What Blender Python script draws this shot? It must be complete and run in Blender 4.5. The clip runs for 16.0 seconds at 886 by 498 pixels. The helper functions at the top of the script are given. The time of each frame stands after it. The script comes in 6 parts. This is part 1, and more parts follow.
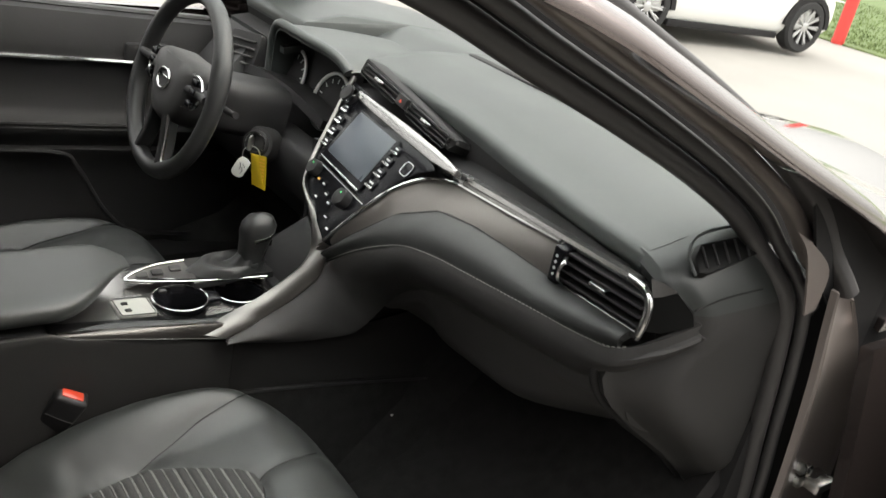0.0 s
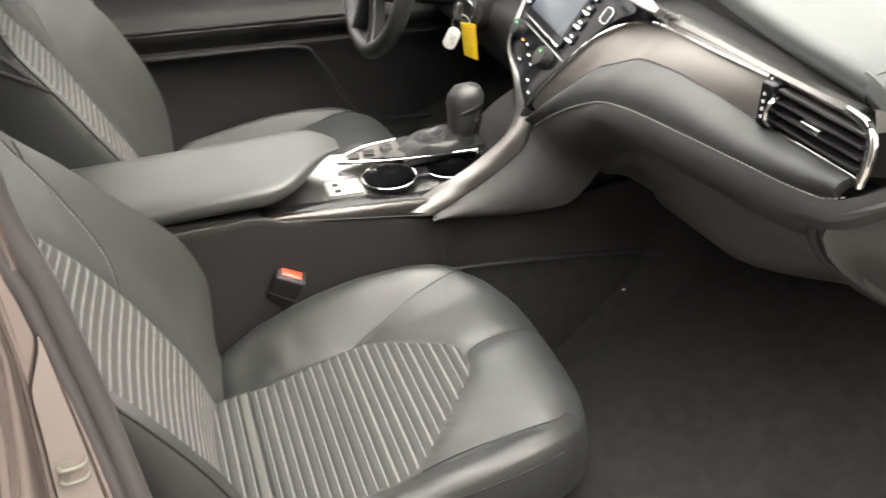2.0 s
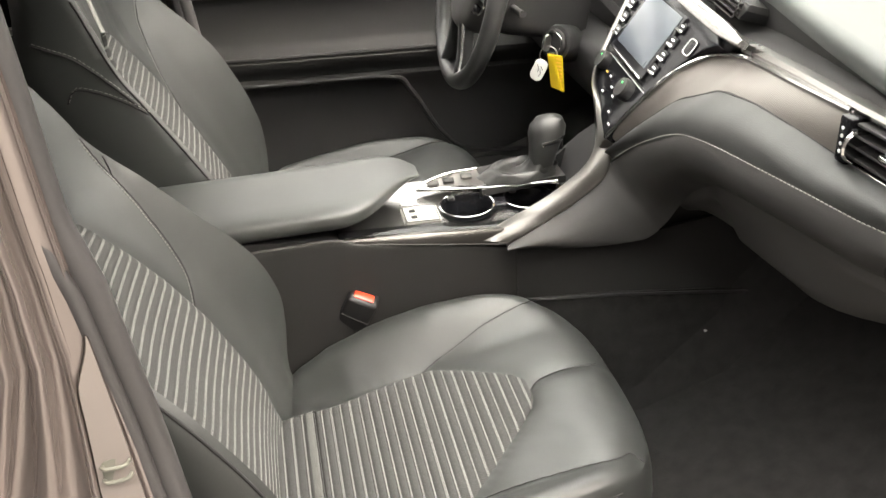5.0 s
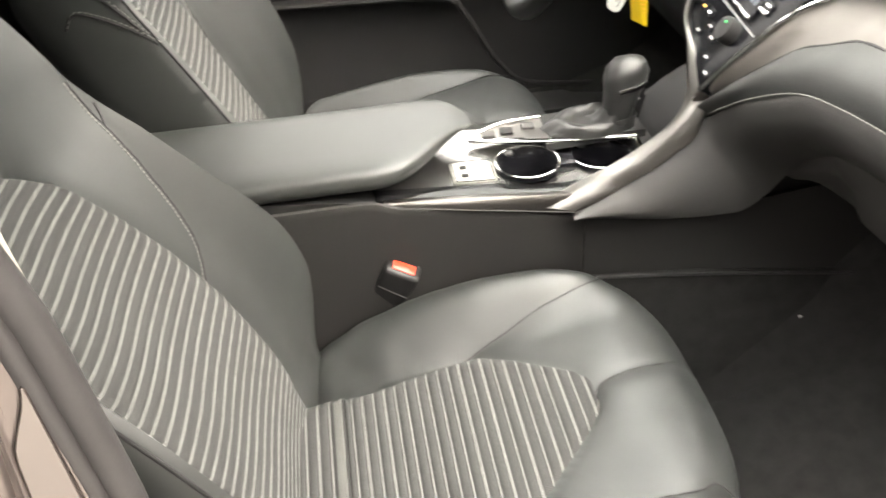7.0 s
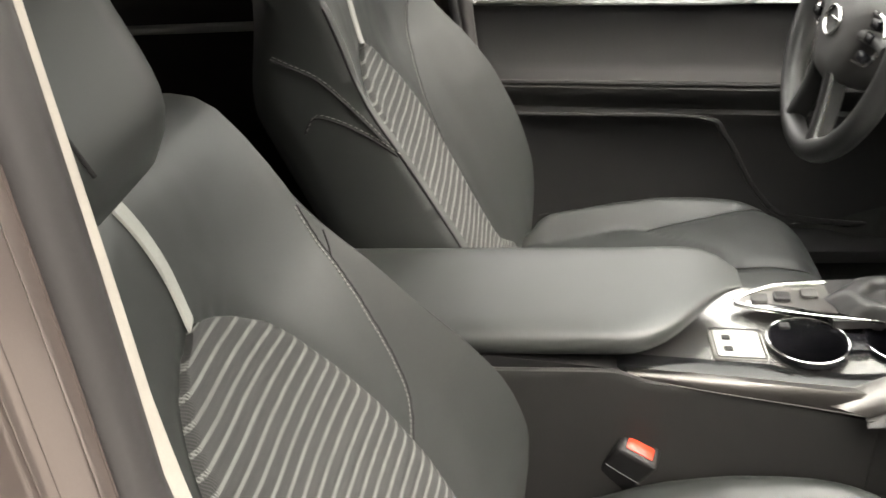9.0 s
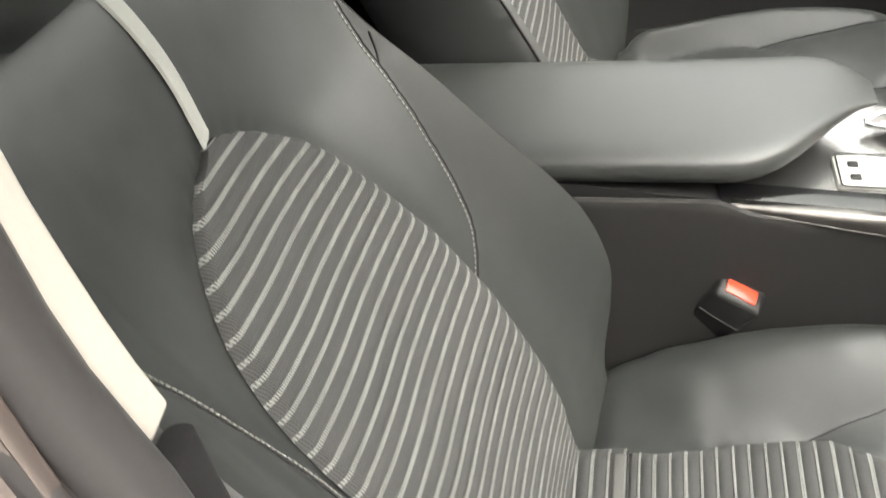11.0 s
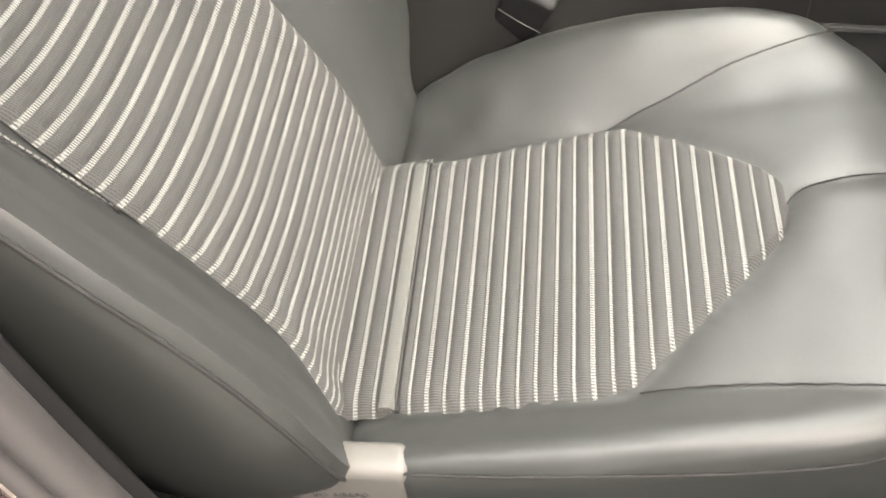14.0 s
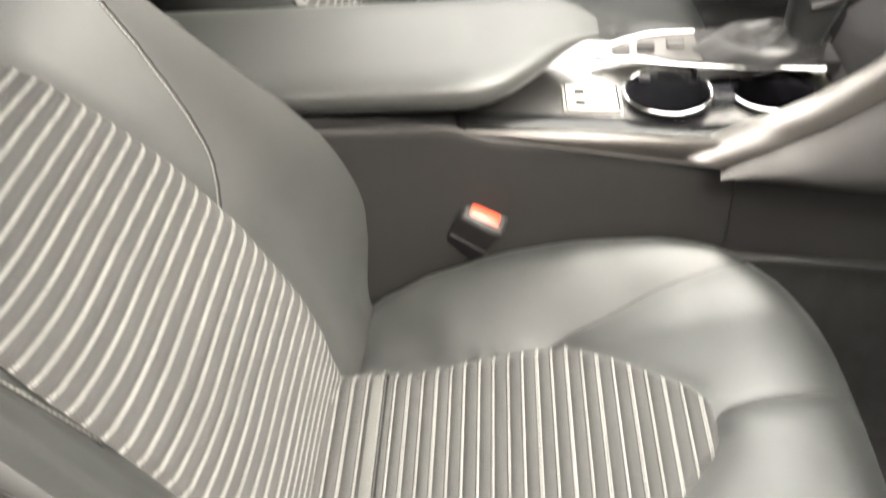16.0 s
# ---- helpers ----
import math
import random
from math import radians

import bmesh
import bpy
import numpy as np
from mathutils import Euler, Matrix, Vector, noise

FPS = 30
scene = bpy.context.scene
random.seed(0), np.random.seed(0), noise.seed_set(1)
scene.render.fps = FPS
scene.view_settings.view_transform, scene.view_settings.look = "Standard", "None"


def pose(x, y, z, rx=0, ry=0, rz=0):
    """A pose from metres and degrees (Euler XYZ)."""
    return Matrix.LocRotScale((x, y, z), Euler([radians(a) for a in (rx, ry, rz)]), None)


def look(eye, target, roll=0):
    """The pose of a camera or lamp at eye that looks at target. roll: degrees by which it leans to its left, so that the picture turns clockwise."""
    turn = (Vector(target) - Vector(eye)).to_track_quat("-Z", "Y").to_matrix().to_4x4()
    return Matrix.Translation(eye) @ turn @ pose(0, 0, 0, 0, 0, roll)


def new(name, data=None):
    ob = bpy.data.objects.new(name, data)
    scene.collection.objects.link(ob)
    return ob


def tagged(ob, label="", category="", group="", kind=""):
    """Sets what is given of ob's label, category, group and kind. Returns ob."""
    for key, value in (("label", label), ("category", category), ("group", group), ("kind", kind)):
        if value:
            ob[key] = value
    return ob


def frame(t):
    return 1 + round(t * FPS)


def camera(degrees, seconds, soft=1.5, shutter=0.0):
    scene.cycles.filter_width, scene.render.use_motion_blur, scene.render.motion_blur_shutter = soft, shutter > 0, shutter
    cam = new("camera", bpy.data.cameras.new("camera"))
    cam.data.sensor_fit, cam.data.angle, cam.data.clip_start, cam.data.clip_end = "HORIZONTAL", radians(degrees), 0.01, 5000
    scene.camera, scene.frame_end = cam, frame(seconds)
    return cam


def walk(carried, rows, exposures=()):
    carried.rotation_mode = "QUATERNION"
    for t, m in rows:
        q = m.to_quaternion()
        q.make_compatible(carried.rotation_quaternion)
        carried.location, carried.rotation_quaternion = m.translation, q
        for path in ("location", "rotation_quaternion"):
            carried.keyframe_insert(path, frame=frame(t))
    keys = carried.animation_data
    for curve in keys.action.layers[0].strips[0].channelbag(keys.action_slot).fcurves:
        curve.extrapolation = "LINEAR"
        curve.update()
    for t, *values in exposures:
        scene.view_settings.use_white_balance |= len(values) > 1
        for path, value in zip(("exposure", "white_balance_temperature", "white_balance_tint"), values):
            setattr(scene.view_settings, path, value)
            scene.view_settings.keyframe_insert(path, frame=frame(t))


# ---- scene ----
cam = camera(53.4, 16.0, soft=1.5, shutter=0.4)
PATH = [
    (0, (-0.164, -1.271, 1.508), (0.432, -0.580, 1.101), 12.1),
    (0.5, (-0.136, -1.290, 1.514), (0.427, -0.587, 1.078), 6.9),
    (1, (-0.115, -1.240, 1.513), (0.414, -0.506, 1.087), 3.2),
    (1.5, (-0.052, -1.241, 1.467), (0.396, -0.516, 0.944), 3.5),
    (2, (0.031, -1.291, 1.454), (0.295, -0.499, 0.904), -2.1),
    (2.5, (0.062, -1.315, 1.445), (0.266, -0.492, 0.916), -2.9),
    (3, (0.083, -1.317, 1.440), (0.247, -0.481, 0.916), -3.4),
    (3.5, (0.084, -1.318, 1.439), (0.250, -0.476, 0.926), -3.3),
    (4, (0.091, -1.315, 1.438), (0.242, -0.467, 0.931), -3.9),
    (4.2, (0.094, -1.318, 1.440), (0.242, -0.469, 0.932), -4.0),
    (6.3, (0.074, -1.192, 1.425), (0.267, -0.366, 0.896), -2.1),
    (6.5, (0.074, -1.156, 1.412), (0.278, -0.345, 0.863), -1.2),
    (7, (0.116, -1.091, 1.394), (0.204, -0.288, 0.804), -4.2),
    (7.5, (0.148, -1.055, 1.381), (0.124, -0.232, 0.812), -5.2),
    (8, (0.146, -1.030, 1.389), (0.045, -0.186, 0.862), -4.5),
    (8.2, (0.133, -1.004, 1.394), (0.053, -0.144, 0.889), -4.0),
    (10.3, (0.006, -0.783, 1.332), (-0.198, 0.015, 0.764), -6.3),
    (10.5, (0.018, -0.781, 1.317), (-0.167, 0.000, 0.721), -6.5),
    (11, (0.068, -0.794, 1.296), (-0.153, -0.061, 0.654), -9.4),
    (11.5, (0.098, -0.803, 1.279), (-0.135, -0.095, 0.613), -10.0),
    (12, (0.126, -0.816, 1.261), (-0.109, -0.123, 0.579), -10.6),
    (12.5, (0.136, -0.814, 1.251), (-0.064, -0.141, 0.539), -10.2),
    (13, (0.160, -0.824, 1.227), (-0.025, -0.170, 0.493), -10.8),
    (13.5, (0.192, -0.836, 1.186), (0.012, -0.204, 0.432), -11.7),
    (14, (0.210, -0.842, 1.166), (0.053, -0.230, 0.391), -11.5),
    (14.5, (0.232, -0.843, 1.158), (0.097, -0.238, 0.373), -11.3),
    (15, (0.239, -0.844, 1.156), (0.117, -0.236, 0.371), -11.2),
    (15.5, (0.230, -0.839, 1.185), (0.123, -0.192, 0.430), -9.7),
    (16, (0.194, -0.843, 1.256), (0.117, -0.099, 0.593), -5.2),
]
walk(cam, [(t, look(eye, target, roll)) for t, eye, target, roll in PATH],
     exposures=[(0, 0.25, 6500, 11), (1.2, 0.20, 6500, 11), (1.5, 0.85, 6800, 15), (1.8, 1.5, 6800, 15), (2.4, 1.55, 6900, 13), (6.3, 1.65, 6900, 13), (7.0, 1.9, 6900, 13), (7.6, 1.9, 6900, 13), (8.2, 1.62, 6900, 13), (10.3, 1.38, 6600, 10), (11.2, 1.60, 6600, 11), (12.0, 1.66, 6700, 12), (13.5, 1.95, 6900, 15), (14.6, 2.15, 6900, 14), (16, 2.15, 6900, 14)])

# ---- world and light: a bright overcast day ----
world = bpy.data.worlds.new("overcast")
scene.world = world
world.use_nodes = True
wn = world.node_tree.nodes
sky = wn.new("ShaderNodeTexSky")
sky.sky_type = "NISHITA"
sky.sun_disc = False
sky.sun_elevation = radians(52)
sky.sun_rotation = radians(122)
sky.air_density, sky.dust_density, sky.ozone_density = 1.6, 6.0, 0.6
soften = wn.new("ShaderNodeMixRGB")
soften.inputs[0].default_value = 0.7
soften.inputs[2].default_value = (24.0, 24.0, 22.8, 1)
world.node_tree.links.new(sky.outputs[0], soften.inputs[1])
# an overcast sky is brightest overhead
way = wn.new("ShaderNodeTexCoord")
height = wn.new("ShaderNodeSeparateXYZ")
ramp = wn.new("ShaderNodeMapRange")
ramp.inputs["To Min"].default_value, ramp.inputs["To Max"].default_value = 0.30, 1.55
dome = wn.new("ShaderNodeVectorMath")
dome.operation = "SCALE"
world.node_tree.links.new(way.outputs["Generated"], height.inputs[0])
world.node_tree.links.new(height.outputs["Z"], ramp.inputs["Value"])
world.node_tree.links.new(soften.outputs[0], dome.inputs[0])
world.node_tree.links.new(ramp.outputs["Result"], dome.inputs["Scale"])
world.node_tree.links.new(dome.outputs[0], wn["Background"].inputs[0])
wn["Background"].inputs[1].default_value = 0.15
sun_data = bpy.data.lights.new("sun", "SUN")
sun_data.energy, sun_data.angle, sun_data.color = 1.5, radians(55), (1.0, 0.97, 0.92)
sun = new("sun", sun_data)
sun.matrix_world = look((5.22, -3.26, 7.88), (0, 0, 0))


# ---- materials ----
def material(name, color, rough=0.5, metal=0.0, vary=0.12, vary_scale=6.0, bump=0.0, bump_scale=300.0, coat=0.0, spec=0.5, wear=0.08):
    """Base colour with variation at two scales, roughness variation and a fine bump."""
    m = bpy.data.materials.new(name)
    m.use_nodes = True
    n, l = m.node_tree.nodes, m.node_tree.links
    b = n["Principled BSDF"]
    b.inputs["Roughness"].default_value, b.inputs["Metallic"].default_value = rough, metal
    b.inputs["Coat Weight"].default_value, b.inputs["Specular IOR Level"].default_value = coat, spec
    b.inputs["Coat Roughness"].default_value = 0.05
    co = n.new("ShaderNodeTexCoord")
    big = n.new("ShaderNodeTexNoise")
    big.inputs["Scale"].default_value, big.inputs["Detail"].default_value = vary_scale, 5
    fine = n.new("ShaderNodeTexNoise")
    fine.inputs["Scale"].default_value, fine.inputs["Detail"].default_value = bump_scale, 2
    for tex in (big, fine):
        l.new(co.outputs["Object"], tex.inputs["Vector"])
    mix = n.new("ShaderNodeMixRGB")
    lo, hi = [c * (1 - vary) for c in color], [min(1, c * (1 + vary)) for c in color]
    mix.inputs[1].default_value, mix.inputs[2].default_value = (*lo, 1), (*hi, 1)
    l.new(big.outputs["Fac"], mix.inputs[0])
    grain = n.new("ShaderNodeMixRGB")
    grain.blend_type = "OVERLAY"
    grain.inputs[0].default_value = wear
    l.new(mix.outputs[0], grain.inputs[1])
    l.new(fine.outputs["Fac"], grain.inputs[2])
    l.new(grain.outputs[0], b.inputs["Base Color"])
    rr = n.new("ShaderNodeMapRange")
    rr.inputs["To Min"].default_value, rr.inputs["To Max"].default_value = max(0.02, rough * 0.85), min(1, rough * 1.15)
    l.new(big.outputs["Fac"], rr.inputs["Value"])
    l.new(rr.outputs["Result"], b.inputs["Roughness"])
    if bump:
        bp = n.new("ShaderNodeBump")
        bp.inputs["Strength"].default_value, bp.inputs["Distance"].default_value = bump, 0.001
        l.new(fine.outputs["Fac"], bp.inputs["Height"])
        l.new(bp.outputs["Normal"], b.inputs["Normal"])
    return m


def pebbled(m, scale, strength, distance=0.0006):
    """Leather or moulded grain: rounded cells as bump."""
    n, l = m.node_tree.nodes, m.node_tree.links
    co, cell, bp = n.new("ShaderNodeTexCoord"), n.new("ShaderNodeTexVoronoi"), n.new("ShaderNodeBump")
    cell.inputs["Scale"].default_value = scale
    cell.feature = "SMOOTH_F1"
    l.new(co.outputs["Object"], cell.inputs["Vector"])
    l.new(cell.outputs["Distance"], bp.inputs["Height"])
    bp.inputs["Strength"].default_value, bp.inputs["Distance"].default_value = strength, distance
    bp.invert = True
    l.new(bp.outputs["Normal"], n["Principled BSDF"].inputs["Normal"])
    return m


def lined(m, axis, scale, strength, distance=0.0004):
    """Fine parallel lines as bump."""
    n, l = m.node_tree.nodes, m.node_tree.links
    co, wave, bp = n.new("ShaderNodeTexCoord"), n.new("ShaderNodeTexWave"), n.new("ShaderNodeBump")
    wave.bands_direction = axis
    wave.inputs["Scale"].default_value, wave.inputs["Distortion"].default_value = scale, 0.3
    l.new(co.outputs["Object"], wave.inputs["Vector"])
    l.new(wave.outputs["Fac"], bp.inputs["Height"])
    bp.inputs["Strength"].default_value, bp.inputs["Distance"].default_value = strength, distance
    l.new(bp.outputs["Normal"], n["Principled BSDF"].inputs["Normal"])
    return m


def knit(m, pitch_y, pitch_x, dark):
    """Knitted loops: crossed fine waves darken the colour and roughen the surface."""
    n, l = m.node_tree.nodes, m.node_tree.links
    b = n["Principled BSDF"]
    co = n.new("ShaderNodeTexCoord")
    waves = []
    for axis, pitch in (("Y", pitch_y), ("X", pitch_x)):
        w = n.new("ShaderNodeTexWave")
        w.bands_direction = axis
        w.inputs["Scale"].default_value, w.inputs["Distortion"].default_value = 2 * math.pi / (20 * pitch), 1.2
        w.inputs["Detail"].default_value = 1
        l.new(co.outputs["Object"], w.inputs["Vector"])
        waves.append(w)
    both = n.new("ShaderNodeMath")
    both.operation = "MAXIMUM"
    l.new(waves[0].outputs["Fac"], both.inputs[0])
    half = n.new("ShaderNodeMath")
    half.operation = "MULTIPLY"
    half.inputs[1].default_value = 0.6
    l.new(waves[1].outputs["Fac"], half.inputs[0])
    l.new(half.outputs[0], both.inputs[1])
    amount = n.new("ShaderNodeMapRange")
    amount.inputs["To Min"].default_value, amount.inputs["To Max"].default_value = dark, 1.0
    l.new(both.outputs[0], amount.inputs["Value"])
    tint = n.new("ShaderNodeMixRGB")
    tint.blend_type = "MULTIPLY"
    tint.inputs[0].default_value = 1.0
    l.new(b.inputs["Base Color"].links[0].from_socket, tint.inputs[1])
    l.new(amount.outputs["Result"], tint.inputs[2])
    l.new(tint.outputs[0], b.inputs["Base Color"])
    bp = n.new("ShaderNodeBump")
    bp.inputs["Strength"].default_value, bp.inputs["Distance"].default_value = 0.5, 0.0004
    l.new(both.outputs[0], bp.inputs["Height"])
    l.new(bp.outputs["Normal"], b.inputs["Normal"])
    return m


LEATHER = pebbled(material("black_leatherette", (0.0205, 0.0219, 0.0209), 0.46, vary=0.12, vary_scale=5, spec=0.60), 1100, 0.12)
DASHSKIN = pebbled(material("dash_skin", (0.027, 0.0300, 0.0285), 0.5, vary=0.08, spec=0.6), 700, 0.22)
# dash skin again, darkened to put the knee bolster's shade into its colour
SHADEDSKIN = pebbled(material("shaded_dash_skin", (0.0155, 0.0160, 0.0155), 0.55, vary=0.08, spec=0.5), 700, 0.22)
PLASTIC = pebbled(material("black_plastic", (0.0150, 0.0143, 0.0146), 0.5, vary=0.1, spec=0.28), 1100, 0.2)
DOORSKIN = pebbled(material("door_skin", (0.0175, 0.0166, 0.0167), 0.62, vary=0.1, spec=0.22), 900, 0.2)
SOFTBLACK = material("matte_black", (0.018, 0.0172, 0.0174), 0.75, bump=0.1, spec=0.25)
DEEPBLACK = material("deep_black", (0.004, 0.004, 0.004), 0.5, vary=0.05, spec=0.15)
PIANO = material("piano_black", (0.004, 0.004, 0.0042), 0.22, vary=0.05, spec=0.35)
GLOSS = material("gloss_black", (0.005, 0.005, 0.006), 0.22, vary=0.05, spec=0.25)
SILVER = material("satin_silver", (0.175, 0.168, 0.160), 0.30, 1.0, vary=0.05, bump=0.03)
CHROME = material("chrome", (0.60, 0.60, 0.59), 0.12, 1.0, vary=0.03)
BRUSHED = lined(material("bronze_fine_line_trim", (0.105, 0.095, 0.089), 0.42, 0.55, vary=0.06), "Z", 260, 0.35)
# chrome of the gauge rings, its sky reflection put in as a pale colour
SKYLITRING = material("sky_lit_ring", (0.62, 0.62, 0.61), 0.35, 0.2, vary=0.03)
DULLSILVER = material("dull_silver", (0.10, 0.094, 0.089), 0.34, 1.0, vary=0.05, bump=0.03)
SATINCHROME = material("satin_chrome", (0.42, 0.41, 0.40), 0.26, 1.0, vary=0.04, bump=0.02)
SIDEPANEL = pebbled(material("console_side_plastic", (0.0185, 0.0174, 0.0170), 0.6, vary=0.08, spec=0.2), 1100, 0.15)
CARPET = material("black_carpet", (0.021, 0.0200, 0.0196), 0.95, vary=0.5, vary_scale=40, bump=0.9, bump_scale=900, spec=0.1, wear=0.4)
RUBBER = material("door_seal_rubber", (0.040, 0.037, 0.037), 0.45, vary=0.15, bump=0.15, spec=0.6)
KNOBSKIN = pebbled(material("black_wrapped_leather", (0.013, 0.0128, 0.0128), 0.42, vary=0.1, spec=0.5), 1100, 0.15)
# body paint in a lighter tone that stands in for reflections on the jamb
LITPAINT = material("lit_body_paint", (0.21, 0.176, 0.163), 0.24, 0.6, vary=0.06, bump=0.02, bump_scale=2500, coat=0.6)
JAMB = material("satin_jamb_paint", (0.20, 0.172, 0.158), 0.38, 0.25, vary=0.08, bump=0.03, bump_scale=2500, coat=0.2)
PAINT = material("bronze_grey_paint", (0.125, 0.100, 0.093), 0.17, 0.85, vary=0.05, bump=0.02, bump_scale=2500, coat=1.0)
FABRIC = knit(material("grey_knit_fabric", (0.056, 0.056, 0.0545), 0.9, vary=0.12, vary_scale=60, bump=0.5, bump_scale=1800, spec=0.15, wear=0.3), 0.0021, 0.0017, 0.58)
PALEKNIT = knit(material("pale_knit_fabric", (0.098, 0.099, 0.094), 0.9, vary=0.1, vary_scale=60, bump=0.5, bump_scale=1800, spec=0.15, wear=0.3), 0.0021, 0.0017, 0.75)
THREAD = knit(material("white_thread", (0.185, 0.185, 0.177), 0.85, vary=0.15, vary_scale=300, bump=0.5, bump_scale=1600, spec=0.2, wear=0.3), 0.0024, 0.004, 0.22)
GREYPLASTIC = pebbled(material("grey_plastic", (0.036, 0.035, 0.033), 0.6, vary=0.08), 1000, 0.2)
SEATBASE = pebbled(material("warm_grey_seat_base", (0.085, 0.081, 0.075), 0.5, vary=0.06), 900, 0.15)
# lower dash plastic made paler, in place of haze and bounced light underneath
LITLOWERDASH = pebbled(material("lit_lower_dash_plastic", (0.052, 0.0495, 0.0485), 0.6, vary=0.1, spec=0.35), 1000, 0.2)
LOWERDASH = pebbled(material("lower_dash_plastic", (0.032, 0.0305, 0.0298), 0.55, vary=0.1, spec=0.4), 1000, 0.2)
STITCH = material("grey_stitching", (0.17, 0.168, 0.155), 0.7, vary=0.2, vary_scale=200)
PALE = pebbled(material("light_grey_leatherette", (0.27, 0.27, 0.25), 0.5, vary=0.06), 900, 0.15)
BEIGE = pebbled(material("beige_pillar_plastic", (0.42, 0.39, 0.345), 0.55, vary=0.04), 900, 0.12)
HEADLINER = material("headliner_cloth", (0.36, 0.34, 0.30), 0.95, vary=0.06, bump=0.4, bump_scale=1200)
STRIKERGREY = material("pale_grey_nylon", (0.11, 0.108, 0.088), 0.35, vary=0.12, vary_scale=60, bump=0.1)
RED = material("red_buckle_button", (0.46, 0.038, 0.014), 0.35, vary=0.04)
YELLOW = material("yellow_tag", (0.46, 0.315, 0.008), 0.45, vary=0.06, vary_scale=40)
WHITE = material("white_tag", (0.52, 0.52, 0.49), 0.4, vary=0.04)
INK = material("dark_ink", (0.03, 0.03, 0.04), 0.6)
STEEL = material("bright_steel", (0.58, 0.57, 0.54), 0.28, 1.0, vary=0.1, bump=0.1)
SCREEN = material("display_glass", (0.045, 0.052, 0.062), 0.28, vary=0.25, vary_scale=9)
LEDGREEN = material("green_marking", (0.05, 0.6, 0.15), 0.4)
AMBER = material("amber_marking", (0.6, 0.32, 0.05), 0.4)
GREYMARK = material("grey_marking", (0.5, 0.5, 0.5), 0.5)
WHITEPAINT = material("white_car_paint", (0.80, 0.80, 0.77), 0.25, vary=0.03, coat=0.8)
TYRE = material("tyre_rubber", (0.020, 0.020, 0.020), 0.8, vary=0.2, bump=0.4, bump_scale=200)
ALLOY = material("alloy_wheel", (0.60, 0.60, 0.60), 0.3, 0.9, vary=0.05)
DARKGLASS = material("tinted_car_glass", (0.02, 0.024, 0.026), 0.05, vary=0.03, coat=0.3)
LOT = material("pale_concrete_lot", (0.22, 0.21, 0.19), 0.9, vary=0.22, vary_scale=0.7, bump=0.5, bump_scale=60, wear=0.25)
GRASS = material("mown_grass", (0.080, 0.115, 0.030), 0.9, vary=0.5, vary_scale=3, bump=0.8, bump_scale=50, wear=0.5)
REDPOST = material("red_painted_post", (0.55, 0.045, 0.035), 0.45, vary=0.12)


def glass_material():
    m = bpy.data.materials.new("clear_glass")
    m.use_nodes = True
    b = m.node_tree.nodes["Principled BSDF"]
    b.inputs["Transmission Weight"].default_value, b.inputs["Roughness"].default_value, b.inputs["IOR"].default_value = 1.0, 0.0, 1.05
    b.inputs["Base Color"].default_value = (0.94, 0.97, 0.95, 1)
    return m


GLASS = glass_material()


# ---- mesh tools ----
def part(name, bm, mat, parent=None, label="", smooth=True):
    """Links a bmesh as one mesh object under a thing or a part."""
    bmesh.ops.recalc_face_normals(bm, faces=bm.faces)
    me = bpy.data.meshes.new(name)
    bm.to_mesh(me)
    bm.free()
    for m in (mat if isinstance(mat, (list, tuple)) else [mat]):
        me.materials.append(m)
    if smooth:
        me.polygons.foreach_set("use_smooth", [True] * len(me.polygons))
        me.set_sharp_from_angle(angle=radians(40))
    ob = new(name, me)
    if parent:
        ob.parent = parent
    if label:
        ob["label"] = label
    return ob


def thing(name, at, label, category, group="", kind=""):
    ob = new(name)
    ob.location = at
    ob.empty_display_size = 0.05
    bpy.context.view_layer.update()
    return tagged(ob, label, category, group, kind)


def shift(bm, m):
    bm.transform(m)
    return bm


def curve(points, n=24, closed=False):
    """Catmull-Rom through the points, n steps in all."""
    p = [Vector(q) for q in points]
    k = len(p)
    out = []
    segs = k if closed else k - 1
    for i in range(n if closed else n + 1):
        f = i / n * segs
        j = min(int(f), segs - 1)
        w = f - j
        if closed:
            a, b, c, d = p[(j - 1) % k], p[j % k], p[(j + 1) % k], p[(j + 2) % k]
        else:
            a, b, c, d = p[max(j - 1, 0)], p[j], p[j + 1], p[min(j + 2, k - 1)]
        out.append(0.5 * (2 * b + (c - a) * w + (2 * a - 5 * b + 4 * c - d) * w * w + (3 * b - a - 3 * c + d) * w ** 3))
    return out


def loft(rings, closed=True, caps=True, bm=None, mats=None):
    """Skins rings of equal length; closed: each ring is a loop."""
    bm = bm or bmesh.new()
    vs = [[bm.verts.new(p) for p in r] for r in rings]
    n = len(rings[0])
    for i in range(len(vs) - 1):
        for j in range(n if closed else n - 1):
            k = (j + 1) % n
            f = bm.faces.new((vs[i][j], vs[i][k], vs[i + 1][k], vs[i + 1][j]))
            if mats:
                f.material_index = mats(i, j)
    if closed and caps:
        bm.faces.new(vs[0])
        bm.faces.new(vs[-1][::-1])
    return bm


